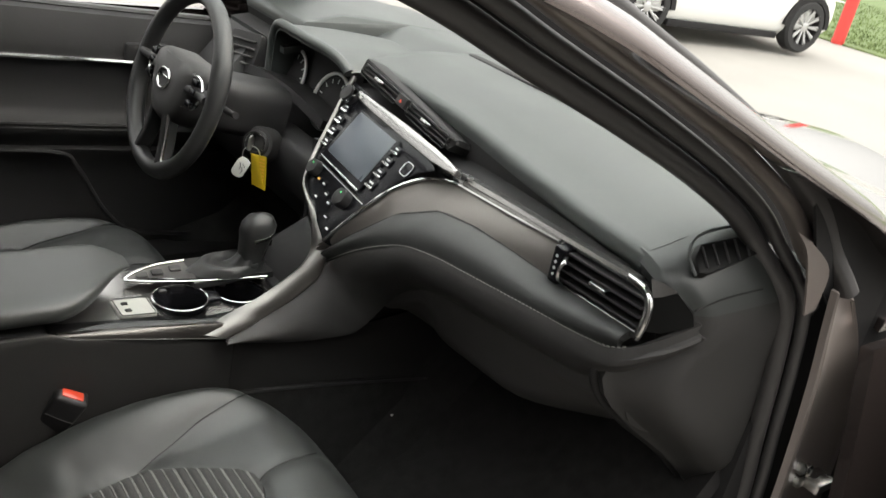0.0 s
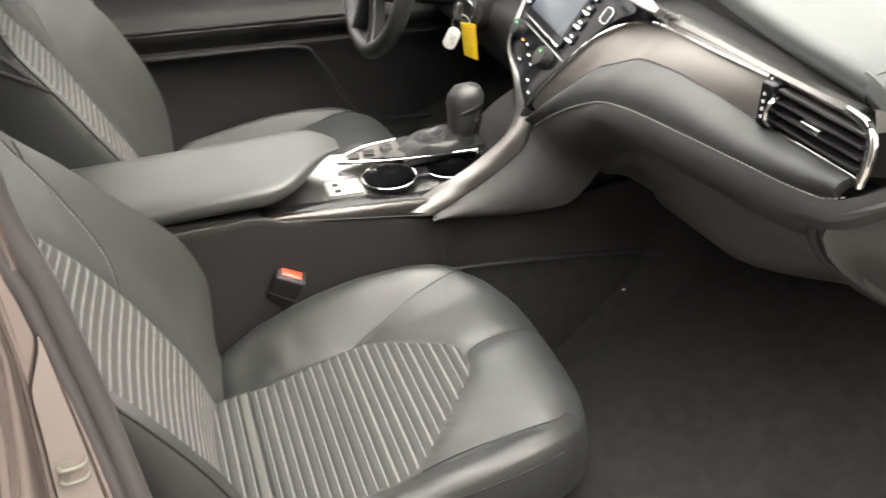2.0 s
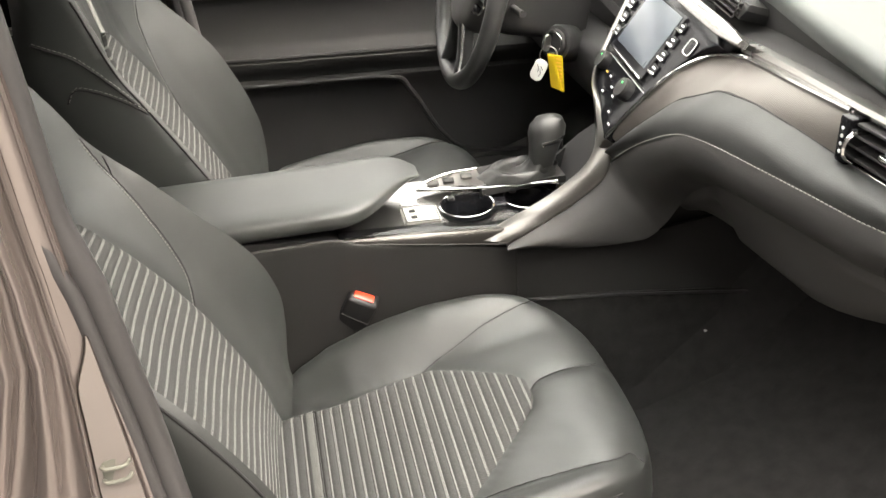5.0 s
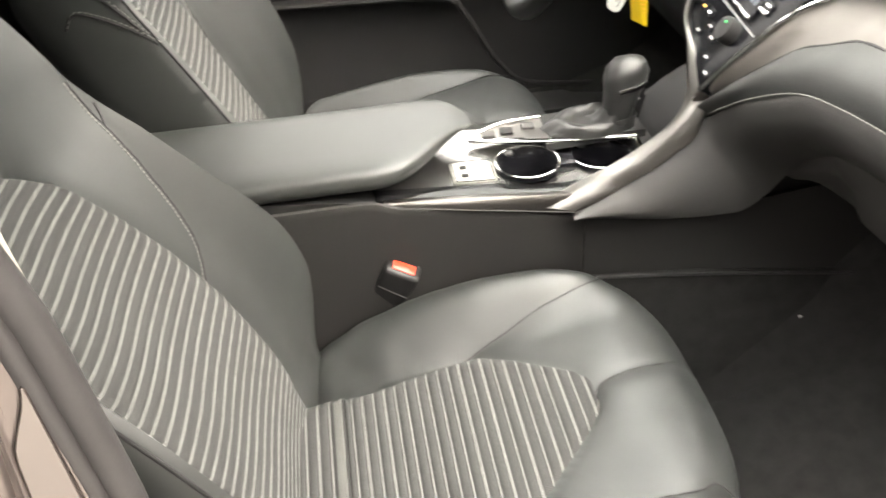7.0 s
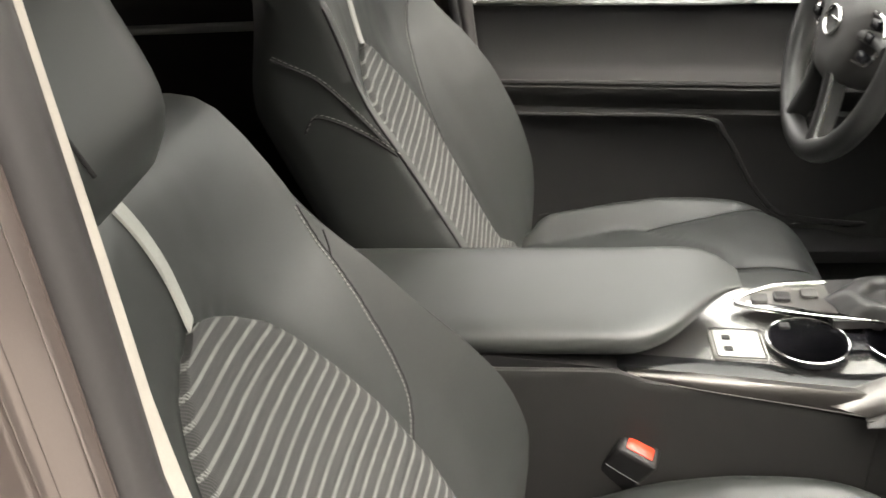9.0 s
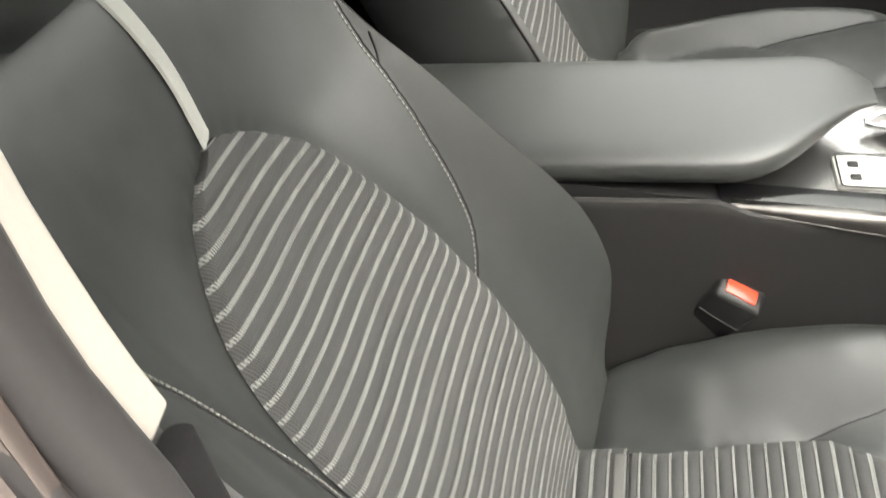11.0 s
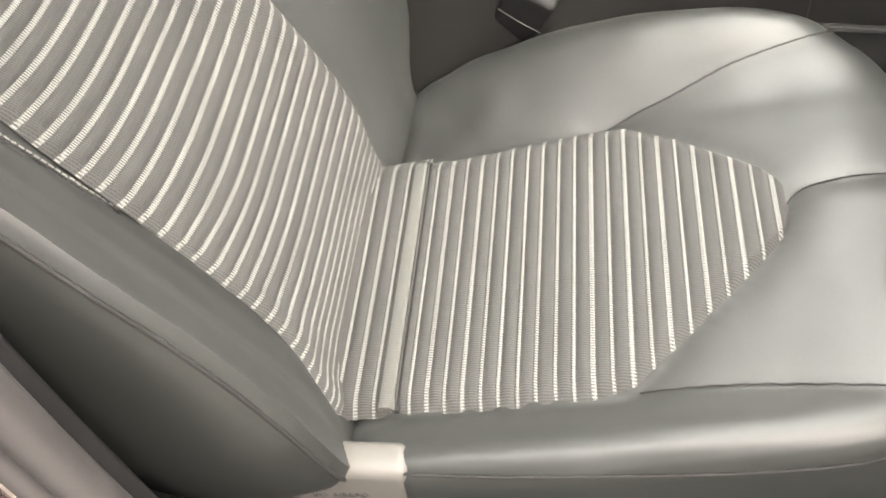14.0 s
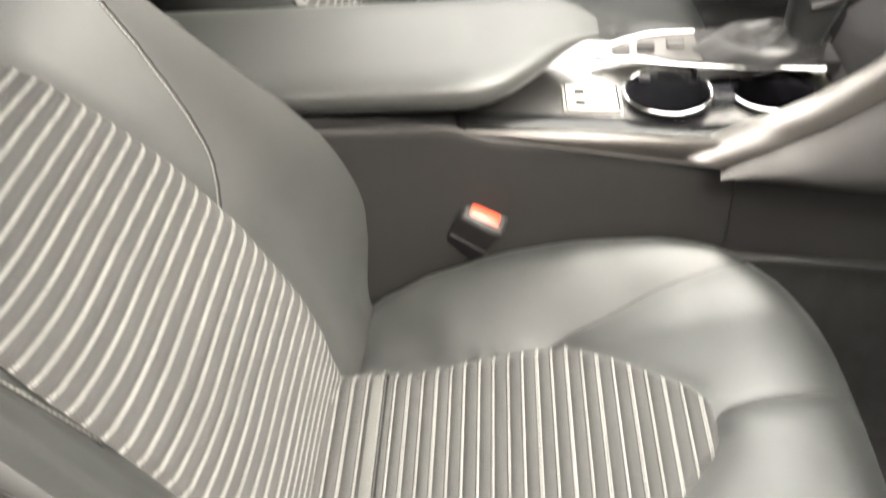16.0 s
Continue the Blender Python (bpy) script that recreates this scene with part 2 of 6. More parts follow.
def sheet(rings, thick, bm=None, mats=None):
    """An open skin with thickness, pushed back along its normals."""
    g = np.array([[tuple(p) for p in r] for r in rings])
    du = np.gradient(g, axis=0)
    dv = np.gradient(g, axis=1)
    nn = np.cross(du, dv)
    nn /= np.linalg.norm(nn, axis=2, keepdims=True) + 1e-12
    h = g - nn * thick
    bm = bm or bmesh.new()
    a = [[bm.verts.new(p) for p in r] for r in g]
    b = [[bm.verts.new(p) for p in r] for r in h]
    m, n = len(a), len(a[0])
    for i in range(m - 1):
        for j in range(n - 1):
            f = bm.faces.new((a[i][j], a[i][j + 1], a[i + 1][j + 1], a[i + 1][j]))
            if mats:
                f.material_index = mats(i, j)
            bm.faces.new((b[i][j], b[i + 1][j], b[i + 1][j + 1], b[i][j + 1]))
    for i in range(m - 1):
        for j in (0, n - 1):
            bm.faces.new((a[i][j], a[i + 1][j], b[i + 1][j], b[i][j]))
    for j in range(n - 1):
        for i in (0, m - 1):
            bm.faces.new((a[i][j], b[i][j], b[i][j + 1], a[i][j + 1]))
    return bm


def sweep(path, profile, up=(0, 0, 1), bm=None, caps=True, closed=False):
    """Carries a closed profile of (side, up) along a path."""
    up = Vector(up)
    rings = []
    k = len(path)
    for i, p in enumerate(path):
        t = (path[(i + 1) % k] - path[i - 1]) if closed else (path[min(i + 1, k - 1)] - path[max(i - 1, 0)])
        t.normalize()
        s = t.cross(up).normalized()
        w = s.cross(t)
        rings.append([p + s * a + w * b for a, b in profile])
    if closed:
        rings.append(rings[0])
        return loft(rings, True, False, bm)
    return loft(rings, True, caps, bm)


def circle(r, n=10, ry=None):
    return [(r * math.cos(2 * math.pi * i / n), (ry or r) * math.sin(2 * math.pi * i / n)) for i in range(n)]


def rounded(w, h, r, n=4):
    """A rounded rectangle profile, w by h."""
    out = []
    for cx, cy, a0 in ((w / 2 - r, h / 2 - r, 0), (-w / 2 + r, h / 2 - r, 90), (-w / 2 + r, -h / 2 + r, 180), (w / 2 - r, -h / 2 + r, 270)):
        for i in range(n + 1):
            a = radians(a0 + 90 * i / n)
            out.append((cx + r * math.cos(a), cy + r * math.sin(a)))
    return out


def tube(points, r, n=8, steps=None, closed=False, up=(0, 0, 1), bm=None):
    path = curve(points, steps or 8 * len(points), closed)
    return sweep(path, circle(r, n), up, bm, closed=closed)


def slab(outline, depth, bevel=0.0, seg=2):
    """A plate: a closed outline in x, y, raised from -depth to 0, with softened edges."""
    bm = bmesh.new()
    cx, cy = sum(p[0] for p in outline) / len(outline), sum(p[1] for p in outline) / len(outline)

    def ring(k, z):
        out = []
        m = len(outline)
        for i in range(m):
            a, b, c = outline[i - 1], outline[i], outline[(i + 1) % m]
            tx, ty = c[0] - a[0], c[1] - a[1]
            q = math.hypot(tx, ty) + 1e-12
            out.append((b[0] - ty / q * k, b[1] + tx / q * k, z))
        return out
    area = sum(outline[i - 1][0] * outline[i][1] - outline[i][0] * outline[i - 1][1] for i in range(len(outline)))
    sg = 1 if area > 0 else -1
    rings = [ring(0, -depth)]
    for i in range(seg + 1):
        a = math.pi / 2 * i / seg
        rings.append(ring(sg * bevel * (1 - math.cos(a)), -bevel + bevel * math.sin(a)))
    return loft(rings, True, True, bm)


def lathe(profile, n=24, bm=None):
    """Turns (radius, height) about z."""
    rings = [[(r * math.cos(2 * math.pi * i / n), r * math.sin(2 * math.pi * i / n), z) for i in range(n)] for r, z in profile]
    return loft(rings, True, True, bm)


def block(x0, x1, y0, y1, z0, z1, bevel=0.004, seg=2):
    bm = bmesh.new()
    bmesh.ops.create_cube(bm, size=1)
    shift(bm, Matrix.Translation(((x0 + x1) / 2, (y0 + y1) / 2, (z0 + z1) / 2)) @ Matrix.Diagonal((abs(x1 - x0), abs(y1 - y0), abs(z1 - z0), 1)))
    if bevel:
        bmesh.ops.bevel(bm, geom=bm.edges[:], offset=bevel, segments=seg, affect="EDGES", profile=0.5)
    return bm


def smooth01(v):
    v = min(1.0, max(0.0, v))
    return v * v * (3 - 2 * v)


def lerp(v, xs, ys):
    return float(np.interp(v, xs, ys))


def axes(origin, right, up):
    """A matrix whose x runs along right and y along up, z out of the face."""
    r = Vector(right).normalized()
    u = (Vector(up) - r * Vector(up).dot(r)).normalized()
    z = r.cross(u)
    m = Matrix((r, u, z)).transposed().to_4x4()
    m.translation = origin
    return m


def soft(v, xs, ys, w=0.05):
    """Piecewise linear, with its corners rounded off."""
    return sum(lerp(v + w * k, xs, ys) for k in (-1, -0.6, -0.3, 0, 0.3, 0.6, 1)) / 7


def along(points, y):
    """The point at y on a polyline that runs along y."""
    q = sorted(points, key=lambda p: p[1])
    ys = [p[1] for p in q]
    return Vector((lerp(y, ys, [p[0] for p in q]), y, lerp(y, ys, [p[2] for p in q])))


def dashes(path, length, gap, r, offset, bm=None):
    """Stitches: short rods laid along a path."""
    bm = bm or bmesh.new()
    run, nxt = 0.0, 0.0
    for a, b in zip(path, path[1:]):
        d = (b - a).length
        while nxt <= run + d and d > 1e-9:
            t = (b - a).normalized()
            p = a + t * (nxt - run) + Vector(offset)
            s = t.orthogonal().normalized()
            w = s.cross(t)
            ring = lambda q: [q + (s * math.cos(i * math.pi / 2) + w * math.sin(i * math.pi / 2)) * r for i in range(4)]
            loft([ring(p), ring(p + t * length)], True, True, bm)
            nxt += length + gap
        run += d
    return bm


# ---- setting: ground and surroundings ----
def rect_sheet(x0, x1, y0, y1, z, nx=2, ny=2):
    return sheet([[(x0 + (x1 - x0) * i / nx, y1 + (y0 - y1) * j / ny, z) for j in range(ny + 1)] for i in range(nx + 1)], -0.05)


ground = part("ground", rect_sheet(-1500, 1500, -1500, 1500, -0.05, 30, 30), LOT)
tagged(ground, "pale worn concrete car park under overcast light", "ground", kind="structure")


def grass_patch():
    bm = rect_sheet(13.2, 60, -6, 22, -0.03, 20, 20)
    rnd = random.Random(4)
    for i in range(5200):
        x = 13.21 + rnd.random() ** 1.6 * 9
        y = 0.44 * x - 1.4 + rnd.random() * 3.2
        h, a, w = 0.02 + rnd.random() * 0.035, rnd.random() * 6.28, 0.014
        dx, dy = math.cos(a) * w, math.sin(a) * w
        v = [bm.verts.new(p) for p in ((x - dx, y - dy, 0.01), (x + dx, y + dy, 0.01), (x + dy * 2 + 0.01, y + dx, h))]
        bm.faces.new(v)
    return bm


tagged(part("grass", grass_patch(), GRASS), "sunlit mown green grass beside the car park", "grass", kind="stuff")
post = part("post", shift(lathe([(0.095, -0.05), (0.100, 0.0), (0.095, 0.03), (0.095, 1.6), (0.08, 1.66), (0.04, 1.69), (0.005, 1.70)], 24), Matrix.Translation((13.215, 6.09, 0))), REDPOST)
tagged(post, "red painted steel post standing at the grass edge", "post")


# unseen dark wall behind the viewer, added to block low door-side light
shade_wall = part("added_shade_wall", block(-18, 1.8, -3.3, -3.0, 0, 3.2, 0.02), material("dark_shade_wall", (0.075, 0.071, 0.067), 0.9, vary=0.12, vary_scale=0.8, bump=0.4, bump_scale=40))
tagged(shade_wall, "unseen dark wall added to cut light from the door side", "wall", kind="structure")

# ---- white sedan parked across the lot ----
def wheel_parts(parent, at, turn, radius=0.335, width=0.21):
    m = Matrix.Translation(at) @ Matrix.Rotation(turn, 4, "Z") @ Matrix.Rotation(radians(90), 4, "X")
    w = width / 2
    tyre = part("tyre", shift(lathe([(radius - 0.10, -w), (radius - 0.03, -w), (radius, -w + 0.03), (radius, w - 0.03), (radius - 0.03, w), (radius - 0.10, w), (radius - 0.11, 0)], 40), m), TYRE, parent)
    rim = part("rim", shift(lathe([(radius - 0.095, -w), (radius - 0.095, w), (radius - 0.115, w), (radius - 0.12, w - 0.06), (0.05, w - 0.08), (0.05, -w)], 40), m), SOFTBLACK, parent, "dark wheel barrel")
    for i in range(10):
        a = 2 * math.pi * i / 10
        for da in (-0.07, 0.07):
            p = [Vector((0.05 * math.cos(a), 0.05 * math.sin(a), w - 0.035)), Vector(((radius - 0.1) * math.cos(a + da), (radius - 0.1) * math.sin(a + da), w - 0.012))]
            part("spoke", shift(sweep([p[0], p[0].lerp(p[1], 0.5), p[1]], rounded(0.02, 0.025, 0.006, 2), (0, 0, 1)), m), ALLOY, rim, "silver alloy spoke")
    part("hub_cap", shift(lathe([(0.055, w - 0.06), (0.055, w - 0.02), (0.03, w - 0.012)], 20), m), ALLOY, rim, "silver hub cap")
    return tyre


def white_sedan():
    car = thing("white_sedan", (9.47, 6.24, 0), "white sedan with multi-spoke alloy wheels parked across the lot", "car")
    c, d = Vector((0, 0, 0)), Vector((2.6, -0.4, 0)).normalized()
    side = Vector((d.y, -d.x, 0))                       # towards the viewer
    turn = math.atan2(d.y, d.x)
    # rear and front wheel centres, seen side
    m = Matrix.Rotation(turn, 4, "Z")
    xs = [-2.35, -2.25, -1.9, -1.3, -0.5, 0.3, 1.0, 1.60, 1.86, 1.96]
    top = [0.72, 0.98, 1.06, 1.08, 0.98, 0.96, 0.93, 0.84, 0.74, 0.55]
    bot = [0.42, 0.30, 0.22, 0.19, 0.18, 0.18, 0.18, 0.19, 0.22, 0.34]
    half = [0.66, 0.82, 0.89, 0.92, 0.93, 0.93, 0.92, 0.89, 0.80, 0.62]
    rings = []
    for x, t, b, h in zip(xs, top, bot, half):
        ring = [(x, -h * 0.86, b), (x, -h * 0.97, b + 0.1), (x, -h, b + (t - b) * 0.45), (x, -h * 0.975, t - 0.10), (x, -h * 0.90, t), (x, 0, t + 0.03)]
        ring += [(x, -y, z) for _, y, z in ring[-2::-1]]
        rings.append([Vector(p) for p in ring])
    part("body", shift(loft(rings), m), WHITEPAINT, car, "glossy white body")
    cab = []
    for x, w, z in ((-1.75, 0.70, 1.0), (-1.15, 0.60, 1.36), (-0.5, 0.58, 1.45), (0.2, 0.58, 1.44), (0.9, 0.68, 0.95)):
        cab.append([Vector(p) for p in ((x - 0.2, -0.84, 0.9), (x, -w - 0.04, z - 0.06), (x, -w + 0.1, z), (x, w - 0.1, z), (x, w + 0.04, z - 0.06), (x - 0.2, 0.84, 0.9))])
    part("cabin_glass", shift(loft(cab), m), DARKGLASS, car, "dark tinted glasshouse")
    for x in (-1.4, 1.25):
        for s in (-1, 1):
            arch = [Vector((x + 0.37 * math.cos(a), s * 0.90, 0.33 + 0.37 * math.sin(a))) for a in [math.pi * i / 16 for i in range(17)]]
            part("wheel_arch", shift(sweep(arch, [(-0.035, -0.05), (0.035, -0.05), (0.035, 0.01), (-0.035, 0.01)], (0, 1, 0)), m), SOFTBLACK, car, "dark wheel arch liner")
            p = m @ Vector((x, s * 0.85, 0.335))
            wheel_parts(car, p, turn + (0 if s < 0 else math.pi))
    for s in (-1, 1):
        # black strip stands in for the shade under each sill
        part("sill_shade_strip", shift(block(-1.0, 0.85, s * 0.80, s * 0.88, 0.14, 0.22, 0.01), m), SOFTBLACK, car, "black strip in place of the shade under the sill")
        part("side_crease", shift(tube([(-2.0, s * 0.905, 0.80), (0, s * 0.94, 0.77), (1.9, s * 0.87, 0.70)], 0.008, 6), m), WHITEPAINT, car)
    return car


white_sedan()

# ---- the car that stands open: shell, pillars, sills, roof ----
shell = thing("car_body", (0, 0, 0), "bronze grey sedan body shell with its passenger door open", "car body")


def shell_floor():
    prof = [(-1.9, 0.62), (-1.3, 0.60), (-1.0, 0.42), (-0.35, 0.36), (0.25, 0.36), (0.62, 0.37), (0.78, 0.42), (0.95, 0.55), (1.12, 0.80), (1.16, 0.98)]
    rings = []
    for x, z in prof:
        ring = []
        for i in range(25):
            y = (0.78 if x < 0.9 else 0.72) * (i / 12 - 1)
            tunnel = 0.12 * smooth01((0.19 - abs(y)) / 0.07)
            edge = 0.10 * smooth01((abs(y) - 0.66) / 0.08)
            ring.append((x, y, z + tunnel + edge))
        rings.append(ring)
    return sheet(rings, -0.02)


part("floor_carpet", shell_floor(), CARPET, shell, "black floor carpet rising to the footwell")
for y0, y1 in ((-0.70, -0.80), (0.70, 0.80)):
    part("door_sill", block(-1.2, 1.0, y0, y1, 0.33, 0.45, 0.015), PAINT, shell, "painted door sill")
    part("sill_plate", block(-0.15, 0.95, y0 + (0.015 if y0 > 0 else -0.015) - (0.08 if y0 > 0 else -0.02), y0 + (0.03 if y0 > 0 else -0.03), 0.44, 0.47, 0.006), PLASTIC, shell, "black sill scuff plate")
# roof, headliner, rear closure
roof_top = sheet([[(x, y, 1.46 + 0.03 * math.cos(y * 1.9) - 0.10 * (x + 0.35) ** 2) for y in np.linspace(0.60, -0.60, 13)] for x in np.linspace(-1.5, 0.20, 13)], 0.02)
part("roof", roof_top, PAINT, shell, "painted roof panel")
liner = sheet([[(x, y, 1.43 + 0.03 * math.cos(y * 1.9) - 0.10 * (x + 0.35) ** 2) for y in np.linspace(0.60, -0.60, 13)] for x in np.linspace(-1.5, 0.18, 13)], 0.01)
part("headliner", liner, HEADLINER, shell, "pale cloth headliner")
part("rear_bulkhead", block(-1.95, -1.75, -0.78, 0.78, 0.3, 1.05, 0.02), SOFTBLACK, shell, "dark rear seat bulkhead")
part("rear_shelf", block(-1.95, -1.3, -0.72, 0.72, 0.98, 1.02, 0.01), SOFTBLACK, shell, "dark rear shelf")
for s in (-1, 1):
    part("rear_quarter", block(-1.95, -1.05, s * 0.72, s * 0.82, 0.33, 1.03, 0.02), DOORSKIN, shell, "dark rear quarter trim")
    part("roof_rail", tube([(-1.5, s * 0.60, 1.30), (-0.8, s * 0.62, 1.41), (-0.1, s * 0.65, 1.475), (0.12, s * 0.69, 1.465)], 0.022, 10), PAINT, shell, "painted roof rail")
    part("c_pillar", sweep(curve([(-1.0, s * 0.70, 1.0), (-1.25, s * 0.66, 1.2), (-1.5, s * 0.58, 1.33)], 10), rounded(0.07, 0.22, 0.02), (0, 0, 1)), BEIGE, shell, "beige rear pillar trim")
for s in (-1, 1):
    part("rear_glass", sheet([[(x, s * (0.66 + 0.12 * (1.03 + 0.36 * k < 1.2) * (1 - k)), 1.03 + 0.36 * k - 0.02 * k * (x + 0.2)) for k in np.linspace(0, 1, 5)] for x in np.linspace(-1.12, -0.20, 8)], 0.005), DARKGLASS, shell, "dark tinted rear door glass")
    part("rear_wing", sheet([[(x, s * (0.84 + 0.05 * math.sin((z - 0.3) * 3.6)), z) for z in np.linspace(1.04, 0.33, 10)] for x in np.linspace(-2.75, -0.17, 18)], 0.02 * s), PAINT, shell, "bronze grey rear side")
    part("lower_sill_skin", block(-1.2, 1.15, s * 0.79, s * 0.87, 0.20, 0.38, 0.02), PAINT, shell, "painted lower sill")
    for x in (-1.62, 1.55):
        wheel_parts(shell, Vector((x, s * 0.83, 0.335)), 0 if s < 0 else math.pi)
part("backlight", sheet([[(-1.48 - 0.55 * k, y, 1.345 - 0.29 * k) for y in np.linspace(0.6, -0.6, 7)] for k in np.linspace(0, 1, 5)], 0.005), DARKGLASS, shell, "dark tinted rear window")
part("boot_lid", sheet([[(x, y, 1.05 - 0.10 * (y / 0.85) ** 2 - 0.05 * (x + 2.0) ** 2) for y in np.linspace(0.85, -0.85, 13)] for x in np.linspace(-2.75, -1.95, 8)], 0.02), PAINT, shell, "bronze grey boot lid")
part("rear_bumper", block(-2.85, -2.72, -0.86, 0.86, 0.30, 0.96, 0.05, 4), PAINT, shell, "bronze grey tail panel")
part("front_bumper", block(2.26, 2.44, -0.84, 0.84, 0.28, 0.93, 0.06, 4), PAINT, shell, "bronze grey nose panel")
part("front_wing_far", sheet([[(x, 0.80 + 0.07 * math.sin(min(1, (1.0 - z) / 0.5) * 1.6), z - 0.05 * ((x - 1.1) / 1.1) ** 2) for z in np.linspace(0.985, 0.35, 14)] for x in np.linspace(1.05, 2.3, 12)], -0.02), PAINT, shell, "bronze grey front wing")
part("bonnet", sheet([[(x, y, 1.035 - 0.055 * ((x - 1.15) / 0.95) ** 2 - 0.07 * (y / 0.8) ** 2 + 0.010 * math.cos(y * 9)) for y in np.linspace(0.78, -0.78, 25)] for x in np.linspace(1.15, 2.32, 16)], 0.02), PAINT, shell, "glossy bronze grey bonnet")
part("cowl", block(1.21, 1.33, -0.72, 0.72, 0.90, 1.085, 0.02), SOFTBLACK, shell, "black windscreen cowl")
part("front_wing", sheet([[(x, -0.80 - 0.07 * math.sin(min(1, (1.0 - z) / 0.5) * 1.6), z - 0.05 * ((x - 1.1) / 1.1) ** 2) for z in np.linspace(0.985, 0.35, 14)] for x in np.linspace(1.05, 2.3, 12)], 0.02), PAINT, shell, "bronze grey front wing")
part("firewall", block(1.14, 1.2, -0.75, 0.75, 0.5, 0.98, 0.01), SOFTBLACK, shell, "dark firewall")
glass = part("windscreen", sheet([[(0.16 + 1.10 * k - 0.05 * (y / 0.7) ** 2 * (1 - k), y * (0.60 + 0.10 * k) / 0.7, 1.472 - 0.36 * k + 0.05 * k * k - 0.02 * (y / 0.7) ** 2) for y in np.linspace(0.7, -0.7, 11)] for k in np.linspace(0, 1, 9)], 0.004), GLASS, shell, "clear windscreen glass")
glass.visible_shadow = False


# front pillars: seal, jamb and outer paint as parallel mouldings
def a_pillar(s):
    base = [(0.10, 1.440), (0.258, 1.389), (0.377, 1.340), (0.531, 1.278), (0.68, 1.212), (0.796, 1.150), (0.868, 1.092), (0.925, 1.02), (0.960, 0.92), (0.988, 0.80), (1.022, 0.66), (1.05, 0.45)]
    flat = [Vector((x, 0, z)) for x, z in base]
    path = curve(flat, 70)

    def moved(off, y, lo=0, hi=70):
        out = []
        for i in range(lo, hi + 1):
            t = (path[min(i + 1, 70)] - path[max(i - 1, 0)]).normalized()
            nrm = Vector((-t.z, 0, t.x))
            p = path[i] + nrm * off
            out.append(Vector((p.x, s * (y + 0.033 * smooth01((1.14 - p.z) / 0.10)), p.z)))
        return out
    part("inner_seal", sweep(moved(0.012, 0.700), circle(0.014, 12), (0, 1, 0)), RUBBER, shell, "black rubber door seal")
    part("seal_lip", sweep(moved(0.036, 0.715), circle(0.0095, 10), (0, 1, 0)), RUBBER, shell, "ribbed rubber seal lip")
    part("jamb_paint", sweep(moved(0.058, 0.735, 0, 41), rounded(0.020, 0.030, 0.008), (0, 1, 0)), JAMB, shell, "painted door jamb")
    part("outer_seal", sweep(moved(0.081, 0.752, 0, 44), rounded(0.024, 0.034, 0.008), (0, 1, 0)), RUBBER, shell, "black outer door seal")
    part("pillar_core", sweep(moved(0.055, 0.672), rounded(0.05, 0.05, 0.01), (0, 1, 0)), SOFTBLACK, shell, "dark pillar trim")
    outer = curve([(0.02, s * 0.74, 1.488), (0.25, s * 0.775, 1.447), (0.376, s * 0.785, 1.412), (0.463, s * 0.79, 1.379), (0.565, s * 0.79, 1.340), (0.691, s * 0.79, 1.291), (0.846, s * 0.79, 1.234), (0.973, s * 0.79, 1.184), (1.12, s * 0.79, 1.105), (1.35, s * 0.79, 1.03)], 48)
    part("pillar_skin", sweep(outer, [(-s * a, b) for a, b in ((0.016, -0.014), (0.016, -0.006), (0.011, 0.003), (0.0, 0.010), (-0.012, 0.014), (-0.022, 0.012), (-0.022, -0.014))], (0, 0, 1)), PAINT, shell, "glossy painted windscreen pillar")


a_pillar(-1)
a_pillar(1)
# hinge pillar with its bolts and check strap
part("hinge_pillar", sheet([[(x, -0.712 - 0.05 * smooth01((x - 0.98) / 0.25), z) for z in np.linspace(1.06, 0.40, 10)] for x in np.linspace(0.985, 1.40, 10)], 0.02), SOFTBLACK, shell, "dark hinge pillar")
lead = curve([(0.956, -0.786, 1.075), (0.974, -0.786, 1.011), (1.003, -0.786, 0.913), (1.031, -0.786, 0.784), (1.050, -0.786, 0.657), (1.060, -0.786, 0.46)], 24)
trail = curve([(1.013, -0.786, 1.055), (1.093, -0.786, 0.966), (1.174, -0.786, 0.834), (1.204, -0.786, 0.737), (1.216, -0.786, 0.627), (1.200, -0.786, 0.46)], 24)
# pressed panel: rolled lips at both edges and a shallow hollow between
part("hinge_cover", sheet([[a.lerp(b, k) + Vector((0, h, 0)) for k, h in ((0, 0.012), (0.02, 0.002), (0.06, 0.0), (0.12, 0.004), (0.3, 0.008), (0.5, 0.009), (0.7, 0.008), (0.88, 0.004), (0.94, 0.0), (0.98, 0.002), (1, 0.012))] for a, b in zip(lead, trail)], 0.004), JAMB, shell, "bronze grey hinge pillar panel")
# matte black sheet in place of the shaded opening behind the wing
part("wing_gap_shade", sheet([[Vector(a).lerp(Vector(b), k) for k in np.linspace(0, 1, 4)] for a, b in zip(curve([(0.80, -0.764, 1.265), (0.90, -0.764, 1.215), (1.0, -0.764, 1.16), (1.16, -0.764, 1.07), (1.40, -0.764, 0.97)], 12), curve([(0.90, -0.764, 1.12), (0.96, -0.764, 1.06), (1.04, -0.764, 1.0), (1.15, -0.764, 0.92), (1.40, -0.764, 0.80)], 12))], 0.004), SOFTBLACK, shell, "black sheet for the shade in the gap behind the wing")
